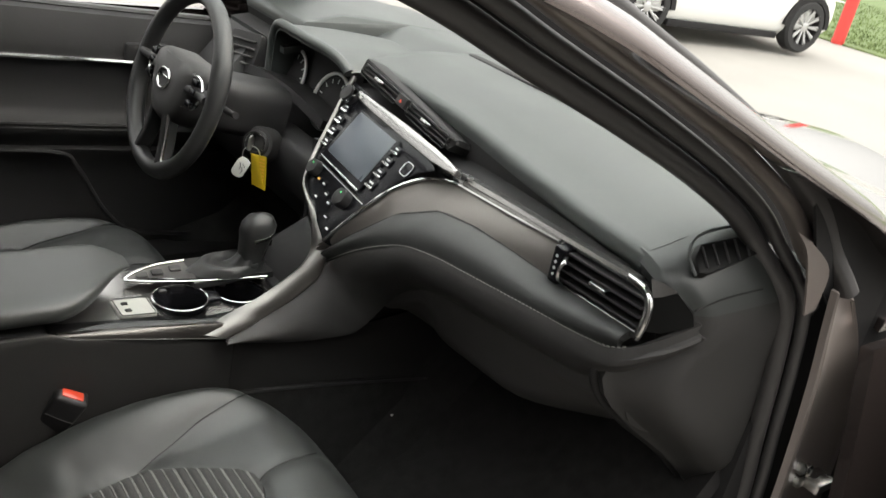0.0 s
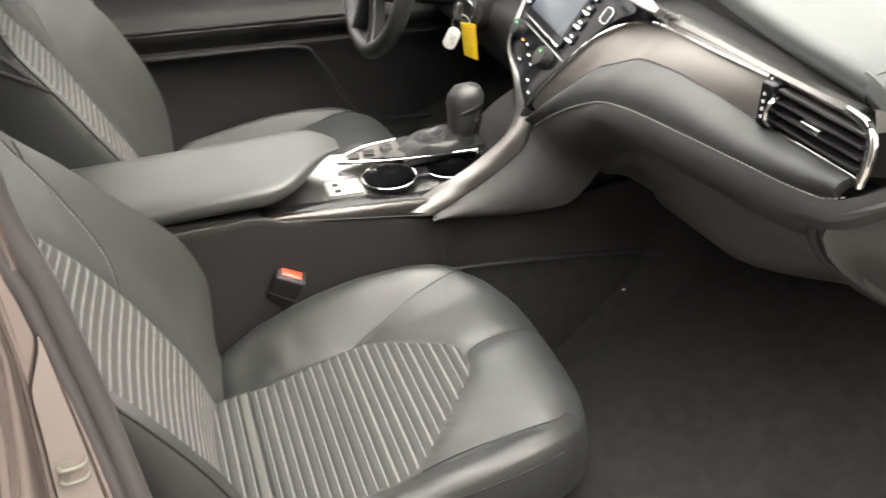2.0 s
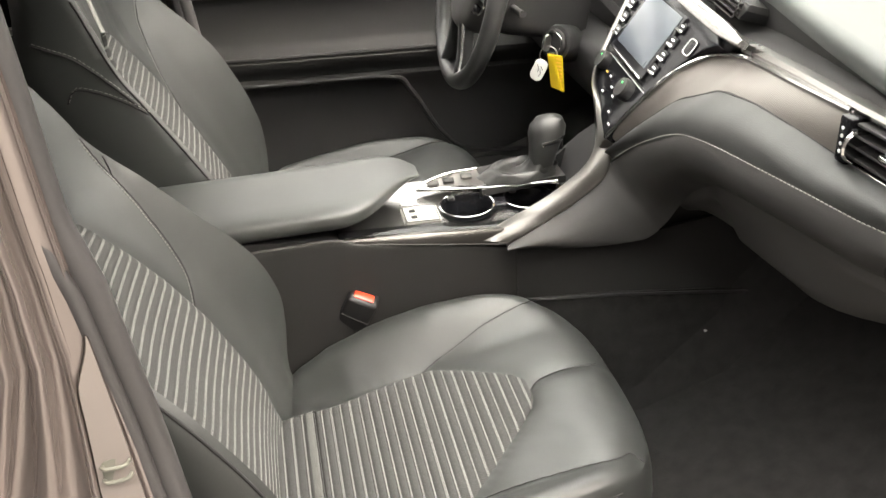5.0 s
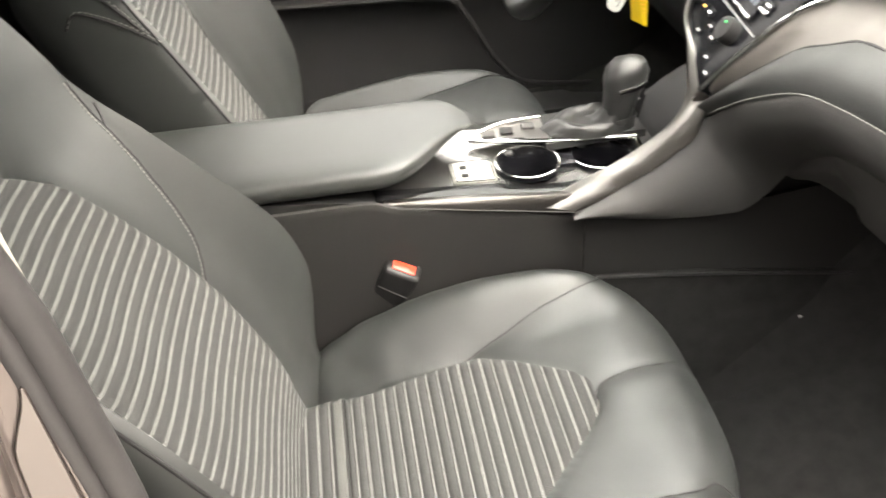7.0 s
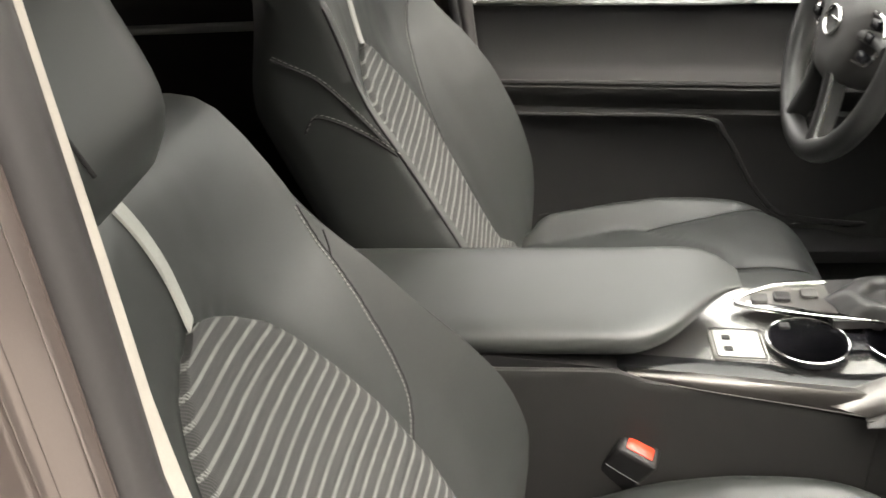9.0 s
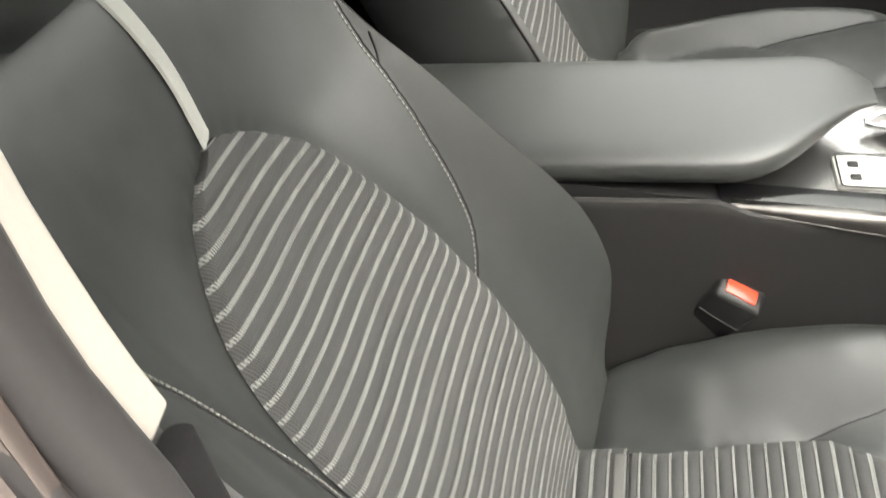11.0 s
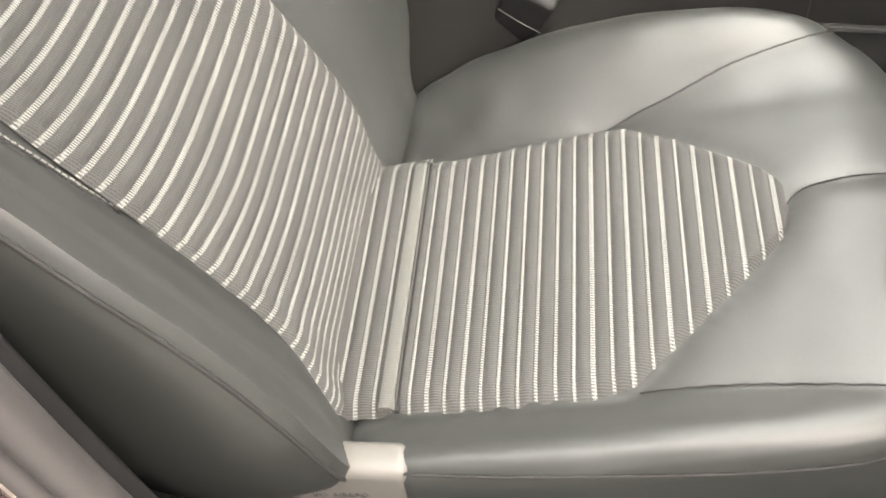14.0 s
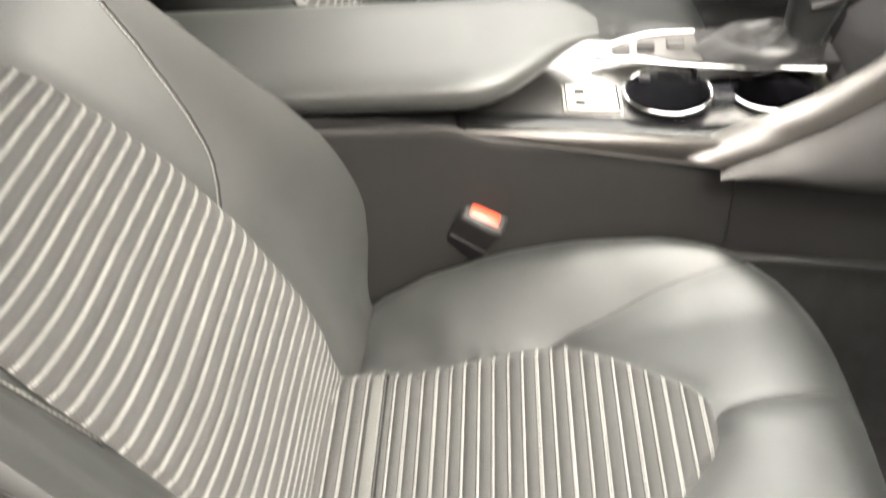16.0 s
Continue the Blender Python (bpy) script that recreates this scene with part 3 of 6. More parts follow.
part("jamb_gusset", sheet([[a.lerp(b, k) for k in np.linspace(0, 1, 4)] for a, b in zip(curve([(0.818, -0.772, 1.173), (0.858, -0.772, 1.141), (0.892, -0.772, 1.088), (0.916, -0.772, 1.04)], 14), curve([(0.822, -0.772, 1.172), (0.875, -0.772, 1.147), (0.935, -0.772, 1.104), (0.940, -0.772, 1.045)], 14))], 0.003), JAMB, shell, "small painted jamb gusset")
for p in ((1.085, -0.779, 0.737), (1.110, -0.779, 0.727), (1.096, -0.779, 0.708)):
    part("hinge_bolt", shift(lathe([(0.011, 0), (0.011, 0.008), (0.007, 0.012)], 6), Matrix.Translation(p) @ Matrix.Rotation(radians(90), 4, "X")), STEEL, shell, "bright hinge bolt")
part("door_check_strap", block(1.105, 1.158, -0.815, -0.778, 0.698, 0.716, 0.004), STEEL, shell, "bright steel check strap")


def open_door():
    d = thing("open_door", (1.24, -0.95, 0.4), "open bronze grey passenger door with black inner trim", "car door")
    t = Vector((0.40, -1.0, 0)).normalized()
    n = Vector((-t.y, t.x, 0)) * -1                       # towards the seats
    at = lambda u, v, z: Vector((0, 0, 0)) + t * u + n * v + Vector((0, 0, z))
    prof = [(0.70, 0.02), (0.68, 0.045), (0.60, 0.06), (0.50, 0.05), (0.42, 0.055), (0.38, 0.10), (0.35, 0.10), (0.30, 0.06), (0.10, 0.06), (0.0, 0.03)]
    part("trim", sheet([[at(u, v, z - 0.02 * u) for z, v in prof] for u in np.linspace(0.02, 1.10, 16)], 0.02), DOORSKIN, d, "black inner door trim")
    part("outer_skin", sheet([[at(u, -0.10 - 0.05 * math.sin((z + 0.05) * 3.6), z) for z in np.linspace(0.68, -0.03, 10)] for u in np.linspace(0.0, 1.12, 14)], 0.02), PAINT, d, "bronze grey outer skin")
    part("front_edge", sheet([[at(0.0, v, z) for v in np.linspace(-0.11, 0.03, 5)] for z in np.linspace(0.70, -0.03, 8)], 0.015), PAINT, d, "painted front edge of the door")
    part("edge_seal", tube([at(0.0, 0.035, 0.70), at(0.01, 0.045, 0.4), at(0.02, 0.04, 0.0)], 0.010, 8), RUBBER, d, "black edge seal")
    part("window_frame", tube([at(0.05, -0.03, 0.70), at(0.45, -0.01, 0.92), at(0.85, 0.02, 1.03), at(1.10, 0.0, 0.95), at(1.12, -0.04, 0.68)], 0.022, 10), SOFTBLACK, d, "black window frame")
    return d


open_door()

# centre pillars: beads and channels of the jamb, drawn inwards towards the roof
JAMB_SECTION = curve([(-0.004, 0.004, 0), (-0.011, 0.018, 0), (-0.015, 0.0235, 0), (-0.019, 0.0225, 0), (-0.030, 0.0255, 0), (-0.042, 0.0300, 0), (-0.0455, 0.0335, 0), (-0.049, 0.0305, 0), (-0.054, 0.0285, 0), (-0.060, 0.0295, 0), (-0.064, 0.0345, 0), (-0.068, 0.0420, 0), (-0.073, 0.0455, 0),
                      (-0.079, 0.0440, 0), (-0.084, 0.0395, 0), (-0.089, 0.0375, 0), (-0.096, 0.0400, 0), (-0.101, 0.0470, 0), (-0.107, 0.0520, 0), (-0.116, 0.0530, 0), (-0.135, 0.0640, 0), (-0.20, 0.080, 0)], 110)


def jamb_at(p, q, s):
    k = lerp(p.z, [0.5, 0.80, 0.875, 0.944, 1.015, 1.088, 1.2], [1.7, 1.6, 1.34, 1.0, 0.68, 0.54, 0.52])
    return p + Vector((0.018 - 0.010 + (q[0] + 0.010) * k, s * (q[1] + lerp(p.z, [0.9, 1.1], [0.014, 0.025])), 0))


def b_pillar(s):
    line = [(-0.116, s * 0.615, 1.43), (-0.109, s * 0.622, 1.25), (-0.106, s * 0.626, 1.08), (-0.094, s * 0.636, 0.92), (-0.082, s * 0.648, 0.76), (-0.06, s * 0.66, 0.52), (-0.06, s * 0.66, 0.40)]
    path = curve(line, 40)
    part("centre_seal", sweep([p + Vector((0.016 - 0.011 * smooth01((p.z - 1.05) / 0.09), s * lerp(p.z, [0.9, 1.1], [0.016, 0.030]), 0)) for p in path], circle(0.0135, 14), (0, 1, 0)), RUBBER, shell, "wide black rubber door seal")
    part("centre_seal_lip", sweep([p + Vector((0.004 - 0.011 * smooth01((p.z - 1.05) / 0.09), s * lerp(p.z, [0.9, 1.1], [0.029, 0.043]), 0)) for p in path], circle(0.0078, 10), (0, 1, 0)), RUBBER, shell, "black rubber seal lip")
    part("centre_jamb", sheet([[jamb_at(p, q, s) for q in JAMB_SECTION] for p in path], 0.006 * s), LITPAINT, shell, "pressed and painted centre pillar jamb")
    upper = [p for p in path if p.z > 1.05]
    lower = [p for p in path if p.z < 1.06]
    part("pillar_trim_upper", sweep([p + Vector((lerp(p.z, [1.06, 1.10, 1.16, 1.3], [0.004, 0.006, 0.005, 0.004]), s * lerp(p.z, [1.06, 1.10, 1.16, 1.3], [-0.003, 0.006, 0.011, 0.013]), 0)) for p in upper], rounded(0.010, 0.019, 0.004), (0, 1, 0)), BEIGE, shell, "beige upper pillar trim")
    part("pillar_trim_lower", sweep([p + Vector((0.000, s * -0.004, 0)) for p in lower], rounded(0.014, 0.036, 0.006), (0, 1, 0)), PLASTIC, shell, "black lower pillar trim")
    part("pillar_cover", sweep([p + Vector((-0.23, s * 0.02, 0)) for p in path], rounded(0.10, 0.16, 0.015), (0, 1, 0)), SOFTBLACK, shell, "dark pillar core")


b_pillar(-1)
b_pillar(1)
inset = []
for p in curve([(-0.102, -0.629, 1.028), (-0.094, -0.636, 0.92), (-0.082, -0.648, 0.76), (-0.075, -0.652, 0.70)], 30):
    wide = smooth01((1.036 - p.z) / 0.06)
    inset.append([jamb_at(p, (lerp(k, [0, 1], [-0.0185, -0.0185 - 0.0235 * wide]), 0.0238 + 0.0072 * k * wide), -1) for k in np.linspace(0, 1, 8)])
part("jamb_inset", sheet(inset, 0.002), JAMB, shell, "satin bronze inset panel of the pillar")
part("inset_rim", sweep(curve([tuple(r[0]) for r in inset[::-1]] + [tuple(r[-1]) for r in inset], 80), circle(0.0016, 8), (1, 0, 0)), PAINT, shell, "rolled rim round the inset panel")
post = jamb_at(Vector((-0.0915, -0.6385, 0.888)), (-0.031, 0.0285), -1)
seat_ = axes(tuple(post), (1, 0.35, -0.10), (0.08, 0.05, 1))
latch = part("striker_plate", shift(slab(rounded(0.016, 0.026, 0.005), 0.003, 0.001), seat_ @ Matrix.Translation((-0.002, 0, 0.001))), STRIKERGREY, shell, "dull grey striker plate")
for v in (-0.007, 0.008):
    part("striker_loop", shift(tube([(-0.010, v, 0.001), (-0.007, v, 0.007), (0.008, v, 0.009), (0.014, v, 0.003)], 0.0020, 8), seat_), STRIKERGREY, latch)
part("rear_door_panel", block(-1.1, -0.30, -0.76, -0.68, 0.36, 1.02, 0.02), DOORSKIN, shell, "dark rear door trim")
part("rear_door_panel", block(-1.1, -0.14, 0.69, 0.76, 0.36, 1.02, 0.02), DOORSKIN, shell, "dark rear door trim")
part("rear_door_waist", block(-1.1, -0.14, 0.672, 0.70, 0.93, 0.945, 0.006), PALE, shell, "pale rear door waist moulding")

# ---- seats ----
BACK_UP = Vector((-0.473, 0, 0.881)).normalized()
BACK_OUT = Vector((0.881, 0, 0.473)).normalized()
CUSH_FWD = Vector((0.982, 0, 0.189)).normalized()
CUSH_UP = Vector((-0.189, 0, 0.982)).normalized()


INNER_BOLSTER = 1.0


def back_relief(y, s):
    """How far the backrest stands out of its plane, at y from its middle and s up it."""
    amp = soft(s, [-0.1, 0.0, 0.08, 0.2, 0.36, 0.46, 0.56, 0.66], [0.02, 0.050, 0.082, 0.10, 0.10, 0.088, 0.06, 0.03])
    if y > 0:
        amp *= INNER_BOLSTER * (1 + smooth01((y - 0.185) / 0.055) * soft(s, [0.0, 0.05, 0.12, 0.28, 0.37, 0.5], [-0.30, -0.12, 0.12, 0.13, 0.03, 0.0], 0.08))
    w = min(1.04, abs(y) / 0.245)
    shape = w ** 2.3 if y > 0 else soft(w, [0, 0.2, 0.4, 0.55, 0.7, 0.865, 1.0, 1.04, 1.2], [0, 0.0, 0.02, 0.10, 0.35, 0.76, 1.0, 1.094, 1.094], 0.02)
    return 1.12 * amp * shape + 0.035 * smooth01((s - 0.44) / 0.2)


def back_point(y, s, n):
    wide = -0.012 * smooth01((y - 0.16) / 0.08)
    return BACK_UP * s + BACK_OUT * n + Vector((0, y + wide, 0))


def back_half(s):
    """Half width of the backrest on the door side."""
    return soft(s, [-0.10, -0.03, 0.02, 0.10, 0.30, 0.40, 0.46, 0.52, 0.58, 0.63, 0.66, 0.69], [0.175, 0.215, 0.250, 0.264, 0.262, 0.247, 0.234, 0.224, 0.216, 0.208, 0.190, 0.140], 0.03)


def back_half_inner(s):
    """Half width of the backrest on the console side."""
    return soft(s, [-0.10, 0.0, 0.05, 0.10, 0.16, 0.22, 0.28, 0.34, 0.40, 0.46, 0.52, 0.58, 0.63, 0.66, 0.69], [0.215, 0.236, 0.260, 0.265, 0.261, 0.254, 0.247, 0.239, 0.235, 0.228, 0.219, 0.214, 0.208, 0.190, 0.140], 0.02)


# lines of the backrest insert, from the top down: height at the door edge and at the console edge
RIB_OUTER = [0.505, 0.49, 0.475, 0.458, 0.443, 0.428, 0.412, 0.397, 0.382, 0.367, 0.352, 0.337, 0.32, 0.303, 0.286, 0.269, 0.253, 0.234, 0.216, 0.198, 0.181, 0.166, 0.149, 0.133, 0.116, 0.101, 0.084, 0.069, 0.053, 0.042, 0.034, 0.026, 0.018, 0.011, 0.004, -0.002]
RIB_INNER = [0.503, 0.487, 0.471, 0.454, 0.437, 0.423, 0.409, 0.395, 0.380, 0.366, 0.352, 0.336, 0.321, 0.304, 0.289, 0.274, 0.258, 0.242, 0.225, 0.208, 0.191, 0.174, 0.158, 0.142, 0.126, 0.110, 0.094, 0.079, 0.065, 0.052, 0.041, 0.031, 0.022, 0.014, 0.007, 0.0]


def insert_span(s):
    xs = [0, 0.031, 0.046, 0.067, 0.093, 0.124, 0.20, 0.288, 0.334, 0.363, 0.391, 0.417, 0.445, 0.475, 0.490, 0.503]
    return (lerp(s, [-0.002, 0.011, 0.026, 0.042, 0.053, 0.069, 0.101, 0.166, 0.303, 0.337, 0.367, 0.397, 0.412, 0.428, 0.443, 0.458, 0.475, 0.49, 0.503], [-0.171, -0.168, -0.153, -0.138, -0.133, -0.128, -0.123, -0.119, -0.117, -0.114, -0.108, -0.096, -0.09, -0.079, -0.067, -0.053, -0.036, -0.014, 0.018]),
            lerp(s, xs, [0.122, 0.132, 0.139, 0.143, 0.146, 0.147, 0.149, 0.144, 0.137, 0.132, 0.125, 0.119, 0.107, 0.079, 0.059, 0.032]))


def backrest_insert(across=34):
    """Knit panel of the backrest: pale lines lie in shallow valleys and sag between both edges."""
    rows, tags = [], []
    count = len(RIB_OUTER)
    for i in range((count - 1) * 12 + 1):
        r = i / 12
        f = (r + 0.095) % 1.0
        bump = 0.0008 if f < 0.19 else -0.0004 + 0.0026 * math.sin(math.pi * (f - 0.19) / 0.81) ** 0.8
        so, si = lerp(r, range(count), RIB_OUTER), lerp(r, range(count), RIB_INNER)
        mid = (so + si) / 2 + lerp(r, [0, 5, 7, 9, 13, 17, 21, 25, 31, 35], [0.0, -0.002, -0.0065, -0.010, -0.014, -0.018, -0.022, -0.018, -0.009, -0.006])
        a, b = insert_span(so)[0], insert_span(si)[1]
        row = []
        for j in range(across + 1):
            k = j / across
            y = a + (b - a) * k
            rim = min(1.0, min(k, 1 - k) * 26)
            t = y / b if y > 0 else y / a
            t = min(1.0, max(0.0, t))
            q = mid + (si - mid) * t ** 2.4 if y > 0 else mid + (so - mid) * t ** 2.2
            row.append(back_point(y, q, back_relief(y, q) + (0.0030 + bump) * rim - 0.004 * (1 - rim)))
        rows.append(row)
        tags.append(1 if f < 0.19 else 0)
    return sheet(rows[::-1], -0.004, mats=lambda i, j: tags[::-1][i])


def cushion_relief(u, y):
    """Height of the cushion over its plane, u forward from the bight."""
    side = soft(u, [-0.04, 0.03, 0.05, 0.08, 0.126, 0.15, 0.216, 0.28, 0.35, 0.38, 0.42, 0.46, 0.50], [0.016, 0.026, 0.031, 0.033, 0.036, 0.040, 0.045, 0.049, 0.044, 0.039, 0.031, 0.020, 0.006], 0.02) if y > 0 else lerp(u, [-0.04, 0.28, 0.38, 0.48], [0.064, 0.058, 0.034, 0.004])
    h = side * smooth01((y - 0.115) / 0.09) if y > 0 else 0.5 * side * smooth01((-y - 0.165) / 0.06)
    h -= 0.025 * smooth01((u - 0.40) / 0.13) ** 1.5
    return h


def polyline_distance(lines):
    """Returns a function giving the distance to the nearest of some smooth lines."""
    pts = np.array([(q.x, q.y) for ln in lines for q in curve([(a, b, 0) for a, b in ln], 60)])
    return lambda y, u: float(np.sqrt(((pts - (y, u)) ** 2).sum(1).min()))


CUSHION_SEAMS = [[(0.120, 0.230), (0.133, 0.27), (0.141, 0.30), (0.158, 0.354), (0.171, 0.406), (0.188, 0.460)], [(-0.004, 0.378), (0.010, 0.390), (0.018, 0.407), (0.025, 0.452), (0.030, 0.495)],
                 [(-0.162, 0.258), (-0.164, 0.34), (-0.172, 0.44), (-0.165, 0.47), (-0.185, 0.482)]]
INSERT_EDGE = [[(-0.172, 0.0), (-0.172, 0.12), (-0.170, 0.22), (-0.160, 0.255), (-0.117, 0.30), (-0.072, 0.344), (-0.042, 0.372), (-0.005, 0.385), (0.036, 0.372), (0.061, 0.344), (0.093, 0.30), (0.117, 0.255), (0.118, 0.22), (0.116, 0.16), (0.112, 0.0)]]
seam_gap, insert_gap = polyline_distance(CUSHION_SEAMS), polyline_distance(INSERT_EDGE)


def cushion_dent(u, y):
    """Pulled-in leather along the seams and round the insert."""
    d = 0.0065 * math.exp(-(seam_gap(y, u) / 0.014) ** 1.2) + 0.005 * math.exp(-(insert_gap(y, u) / 0.012) ** 1.2)
    d += 0.014 * smooth01((0.055 - u) / 0.05) * smooth01((abs(y) - 0.10) / 0.05)
    d += 0.018 * smooth01((y - 0.11) / 0.06) * math.exp(-((u - 0.06) / 0.065) ** 2)
    d += 0.016 * smooth01((y - 0.10) / 0.03) * math.exp(-((u - 0.012) / 0.028) ** 2)
    # slack folds at the rear of the inner bolster
    if y > 0.12 and u < 0.2:
        d += 0.0030 * math.sin(u * 62 + y * 20) * smooth01((y - 0.12) / 0.04) * smooth01((0.2 - u) / 0.08)
    return d + 0.0016 * noise.noise((y * 13, u * 13, 11.0)) + 0.0006 * noise.noise((y * 42, u * 42, 5.0))


def cushion_point(u, y, h):
    return CUSH_FWD * u + CUSH_UP * h + Vector((0, y, 0))


BOLSTER_LINES = [[(0.208, 0.500), (0.204, 0.460), (0.200, 0.425), (0.195, 0.383), (0.188, 0.330), (0.183, 0.299), (0.173, 0.265), (0.148, 0.222)],
                 [(-0.201, 0.521), (-0.169, 0.459), (-0.154, 0.416), (-0.142, 0.372), (-0.132, 0.327), (-0.126, 0.281), (-0.12, 0.231)]]
bolster_gap = polyline_distance(BOLSTER_LINES)
panel_gap = polyline_distance([[(insert_span(q)[k] * 0.97, q) for q in np.linspace(0.0, 0.50, 21)] for k in (0, 1)])


def back_dent(y, s):
    """Leather pulled in along the seams and round the insert, with slack between."""
    d = 0.0035 * math.exp(-(bolster_gap(y, s) / 0.010) ** 1.2) + 0.006 * math.exp(-(panel_gap(y, s) / 0.010) ** 1.3)
    return d + 0.0016 * noise.noise((y * 14, s * 14, 3.0)) + 0.0006 * noise.noise((y * 45, s * 45, 7.0))


def backrest_cover():
    rings = []
    for s in [-0.10, -0.05] + list(np.linspace(0, 0.60, 73)) + [0.62, 0.64, 0.655, 0.668, 0.68, 0.69]:
        w, wo = back_half_inner(s), back_half(s)
        ring = []
        for i in range(97):
            y = (-1 + i / 48) * (wo if i < 48 else w) * 0.945
            ring.append((y, back_relief(y, s) - back_dent(y, s)))
        e, en = back_relief(w * 0.945, s), back_relief(-wo * 0.945, s)
        thin = 0.12 - 0.08 * smooth01((s - 0.5) / 0.17)
        if s > 0.62:
            k = (s - 0.62) / 0.07
            ring = [(y, n - 0.045 * k * k) for y, n in ring]
            e, en = e - 0.045 * k * k, en - 0.045 * k * k
        side = lambda e, w: [(w * 0.978, e - 0.006), (w * 0.997, e - 0.024), (w, e - 0.06), (w * 0.985, (e - thin) / 2 - 0.02), (w * 0.94, -thin + 0.02), (w * 0.85, -thin)]
        ring += side(e, w) + [(w * 0.3, -thin - 0.01), (-w * 0.3, -thin - 0.01)] + [(-y, n) for y, n in side(en, wo)[::-1]]
        rings.append([back_point(y, s, n) for y, n in ring])
    return loft(rings)


def ribbed(span, point, relief, s0, s1, pitch, lift, phase=0.0, across=30, thick=0.004):
    """Knit panel with raised white lines across it: six steps a rib."""
    rows, tags = [], []
    steps = int((s1 - s0) / pitch * 12.5)
    for i in range(steps + 1):
        s = s0 + (s1 - s0) * i / steps
        f = ((s - s0) / pitch + phase) % 1.0
        bump = 0.0008 if f < 0.19 else -0.0004 + 0.0026 * math.sin(math.pi * (f - 0.19) / 0.81) ** 0.8
        a, b = span(s)
        row = []
        for j in range(across + 1):
            k = j / across
            y = a + (b - a) * k
            rim = min(1.0, min(k, 1 - k) * 22)
            row.append(point(y, s, relief(y, s) + (lift + bump) * rim - 0.004 * (1 - rim)))
        rows.append(row)
        tags.append(1 if f < 0.19 else 0)
    return sheet(rows, thick, mats=lambda i, j: tags[i])


def surface_line(points, point, relief, lift, n=40):
    return [point(q.x, q.y, relief(q.x, q.y) + lift) for q in curve([(a, b, 0) for a, b in points], n)]


def headrest():
    rings = []
    for i in range(17):
        k = i / 16
        w = 0.125 * (1 - abs(2 * k - 1) ** 5 * 0.35) * (0.86 + 0.14 * k)
        d = 0.055 * (1 - abs(2 * k - 1) ** 6 * 0.55)
        s = 0.630 + 0.23 * k
        mid = 0.044 + 0.02 * k
        ring = []
        for j in range(28):
            a = 2 * math.pi * j / 28
            c, q = math.cos(a), math.sin(a)
            ring.append(back_point(w * math.copysign(abs(c) ** 0.5, c), s, mid + d * math.copysign(abs(q) ** 0.6, q)))
        rings.append(ring)
    return loft(rings)


def build_seat(name, label, airbag=True, lined_cushion=True):
    seat = thing(name, (0, 0, 0), label, "car seat", "front seats")
    part("backrest", backrest_cover(), LEATHER, seat, "smooth black leatherette backrest")
    part("backrest_insert", backrest_insert(), [FABRIC, THREAD], seat, "grey knit insert with raised white lines")
    rest = part("headrest", headrest(), LEATHER, seat, "black leatherette headrest")
    part("headrest_seam", tube([tuple(back_point(-0.06, 0.650 + 0.200 * k, 0.098 + 0.020 * k)) for k in (0.05, 0.3, 0.6, 0.9)], 0.0016, 6), SOFTBLACK, rest)
    for y in (-0.06, 0.06):
        part("headrest_post", tube([tuple(back_point(y, 0.60, -0.005)), tuple(back_point(y, 0.70, 0.03))], 0.006, 8), STEEL, seat, "steel headrest post")
    # pale strap from the headrest to the top of the insert
    mid = curve([(0.012, 0.660, 0), (0.018, 0.635, 0), (0.027, 0.59, 0), (0.030, 0.55, 0), (0.025, 0.506, 0)], 24)
    rows = []
    for q in mid:
        rows.append([back_point(q.x + dy, q.y + dy * 0.35, back_relief(q.x, q.y) + h) for dy, h in ((-0.0085, 0.000), (-0.007, 0.0022), (0.0, 0.003), (0.007, 0.0022), (0.0085, 0.000))])
    part("accent_strip", sheet(rows, 0.003), PALE, seat, "light grey leatherette accent strip")
    part("bolster_dart", sweep(surface_line([(0.2015, 0.437), (0.2065, 0.447), (0.2120, 0.463)], back_point, lambda y, q: back_relief(y, q) - back_dent(y, q), 0.0003), circle(0.0012, 6), (0, 1, 0)), SOFTBLACK, seat, "short dark dart in the leather")
    for sgn in (1, -1):
        line = BOLSTER_LINES[0] if sgn > 0 else BOLSTER_LINES[1]
        seam = surface_line(line, back_point, lambda y, q: back_relief(y, q) - back_dent(y, q), 0.0003)
        part("bolster_seam", sweep(seam, circle(0.0009, 6), (0, 1, 0)), SOFTBLACK, seat, "dark bolster seam")
        part("bolster_stitching", dashes(surface_line([(y - sgn * 0.004, s) for y, s in line], back_point, lambda y, q: back_relief(y, q) - back_dent(y, q), 0.0006, 60), 0.0036, 0.0020, 0.0008, (0, 0, 0)), STITCH, seat, "light grey stitching")
        rows = []
        for i in range(40):
            s = 0.0 + 0.60 * i / 39
            w = back_half_inner(s) if sgn > 0 else back_half(s)
            rows.append(back_point(sgn * w * 0.980, s, back_relief(sgn * w * 0.945, s) - 0.0065))
        part("side_piping", sweep(rows, circle(0.0018, 8), (0, 1, 0)), SOFTBLACK, seat, "black seam piping")
    # cushion
    cu, cl, cw = 0.213, 0.283, 0.238

    def outline(a):
        c, q = math.cos(a), math.sin(a)
        e = 5.0 if c > 0 else 9.0
        k = (abs(c) ** e + abs(q) ** e) ** (-1 / e)
        u, y = cl * c * k, cw * q * k
        y *= lerp(u, [-cl, 0, cl], [1.0, 1.0, 0.90])
        if q < 0:
            y *= lerp(cu + u, [-0.07, 0.045, 0.062, 0.085], [0.87, 0.87, 0.95, 1.0])
        u += 0.015 * (1 - (y / cw) ** 2) * (1 if u > 0 else 0)
        return u, y
    rings = []
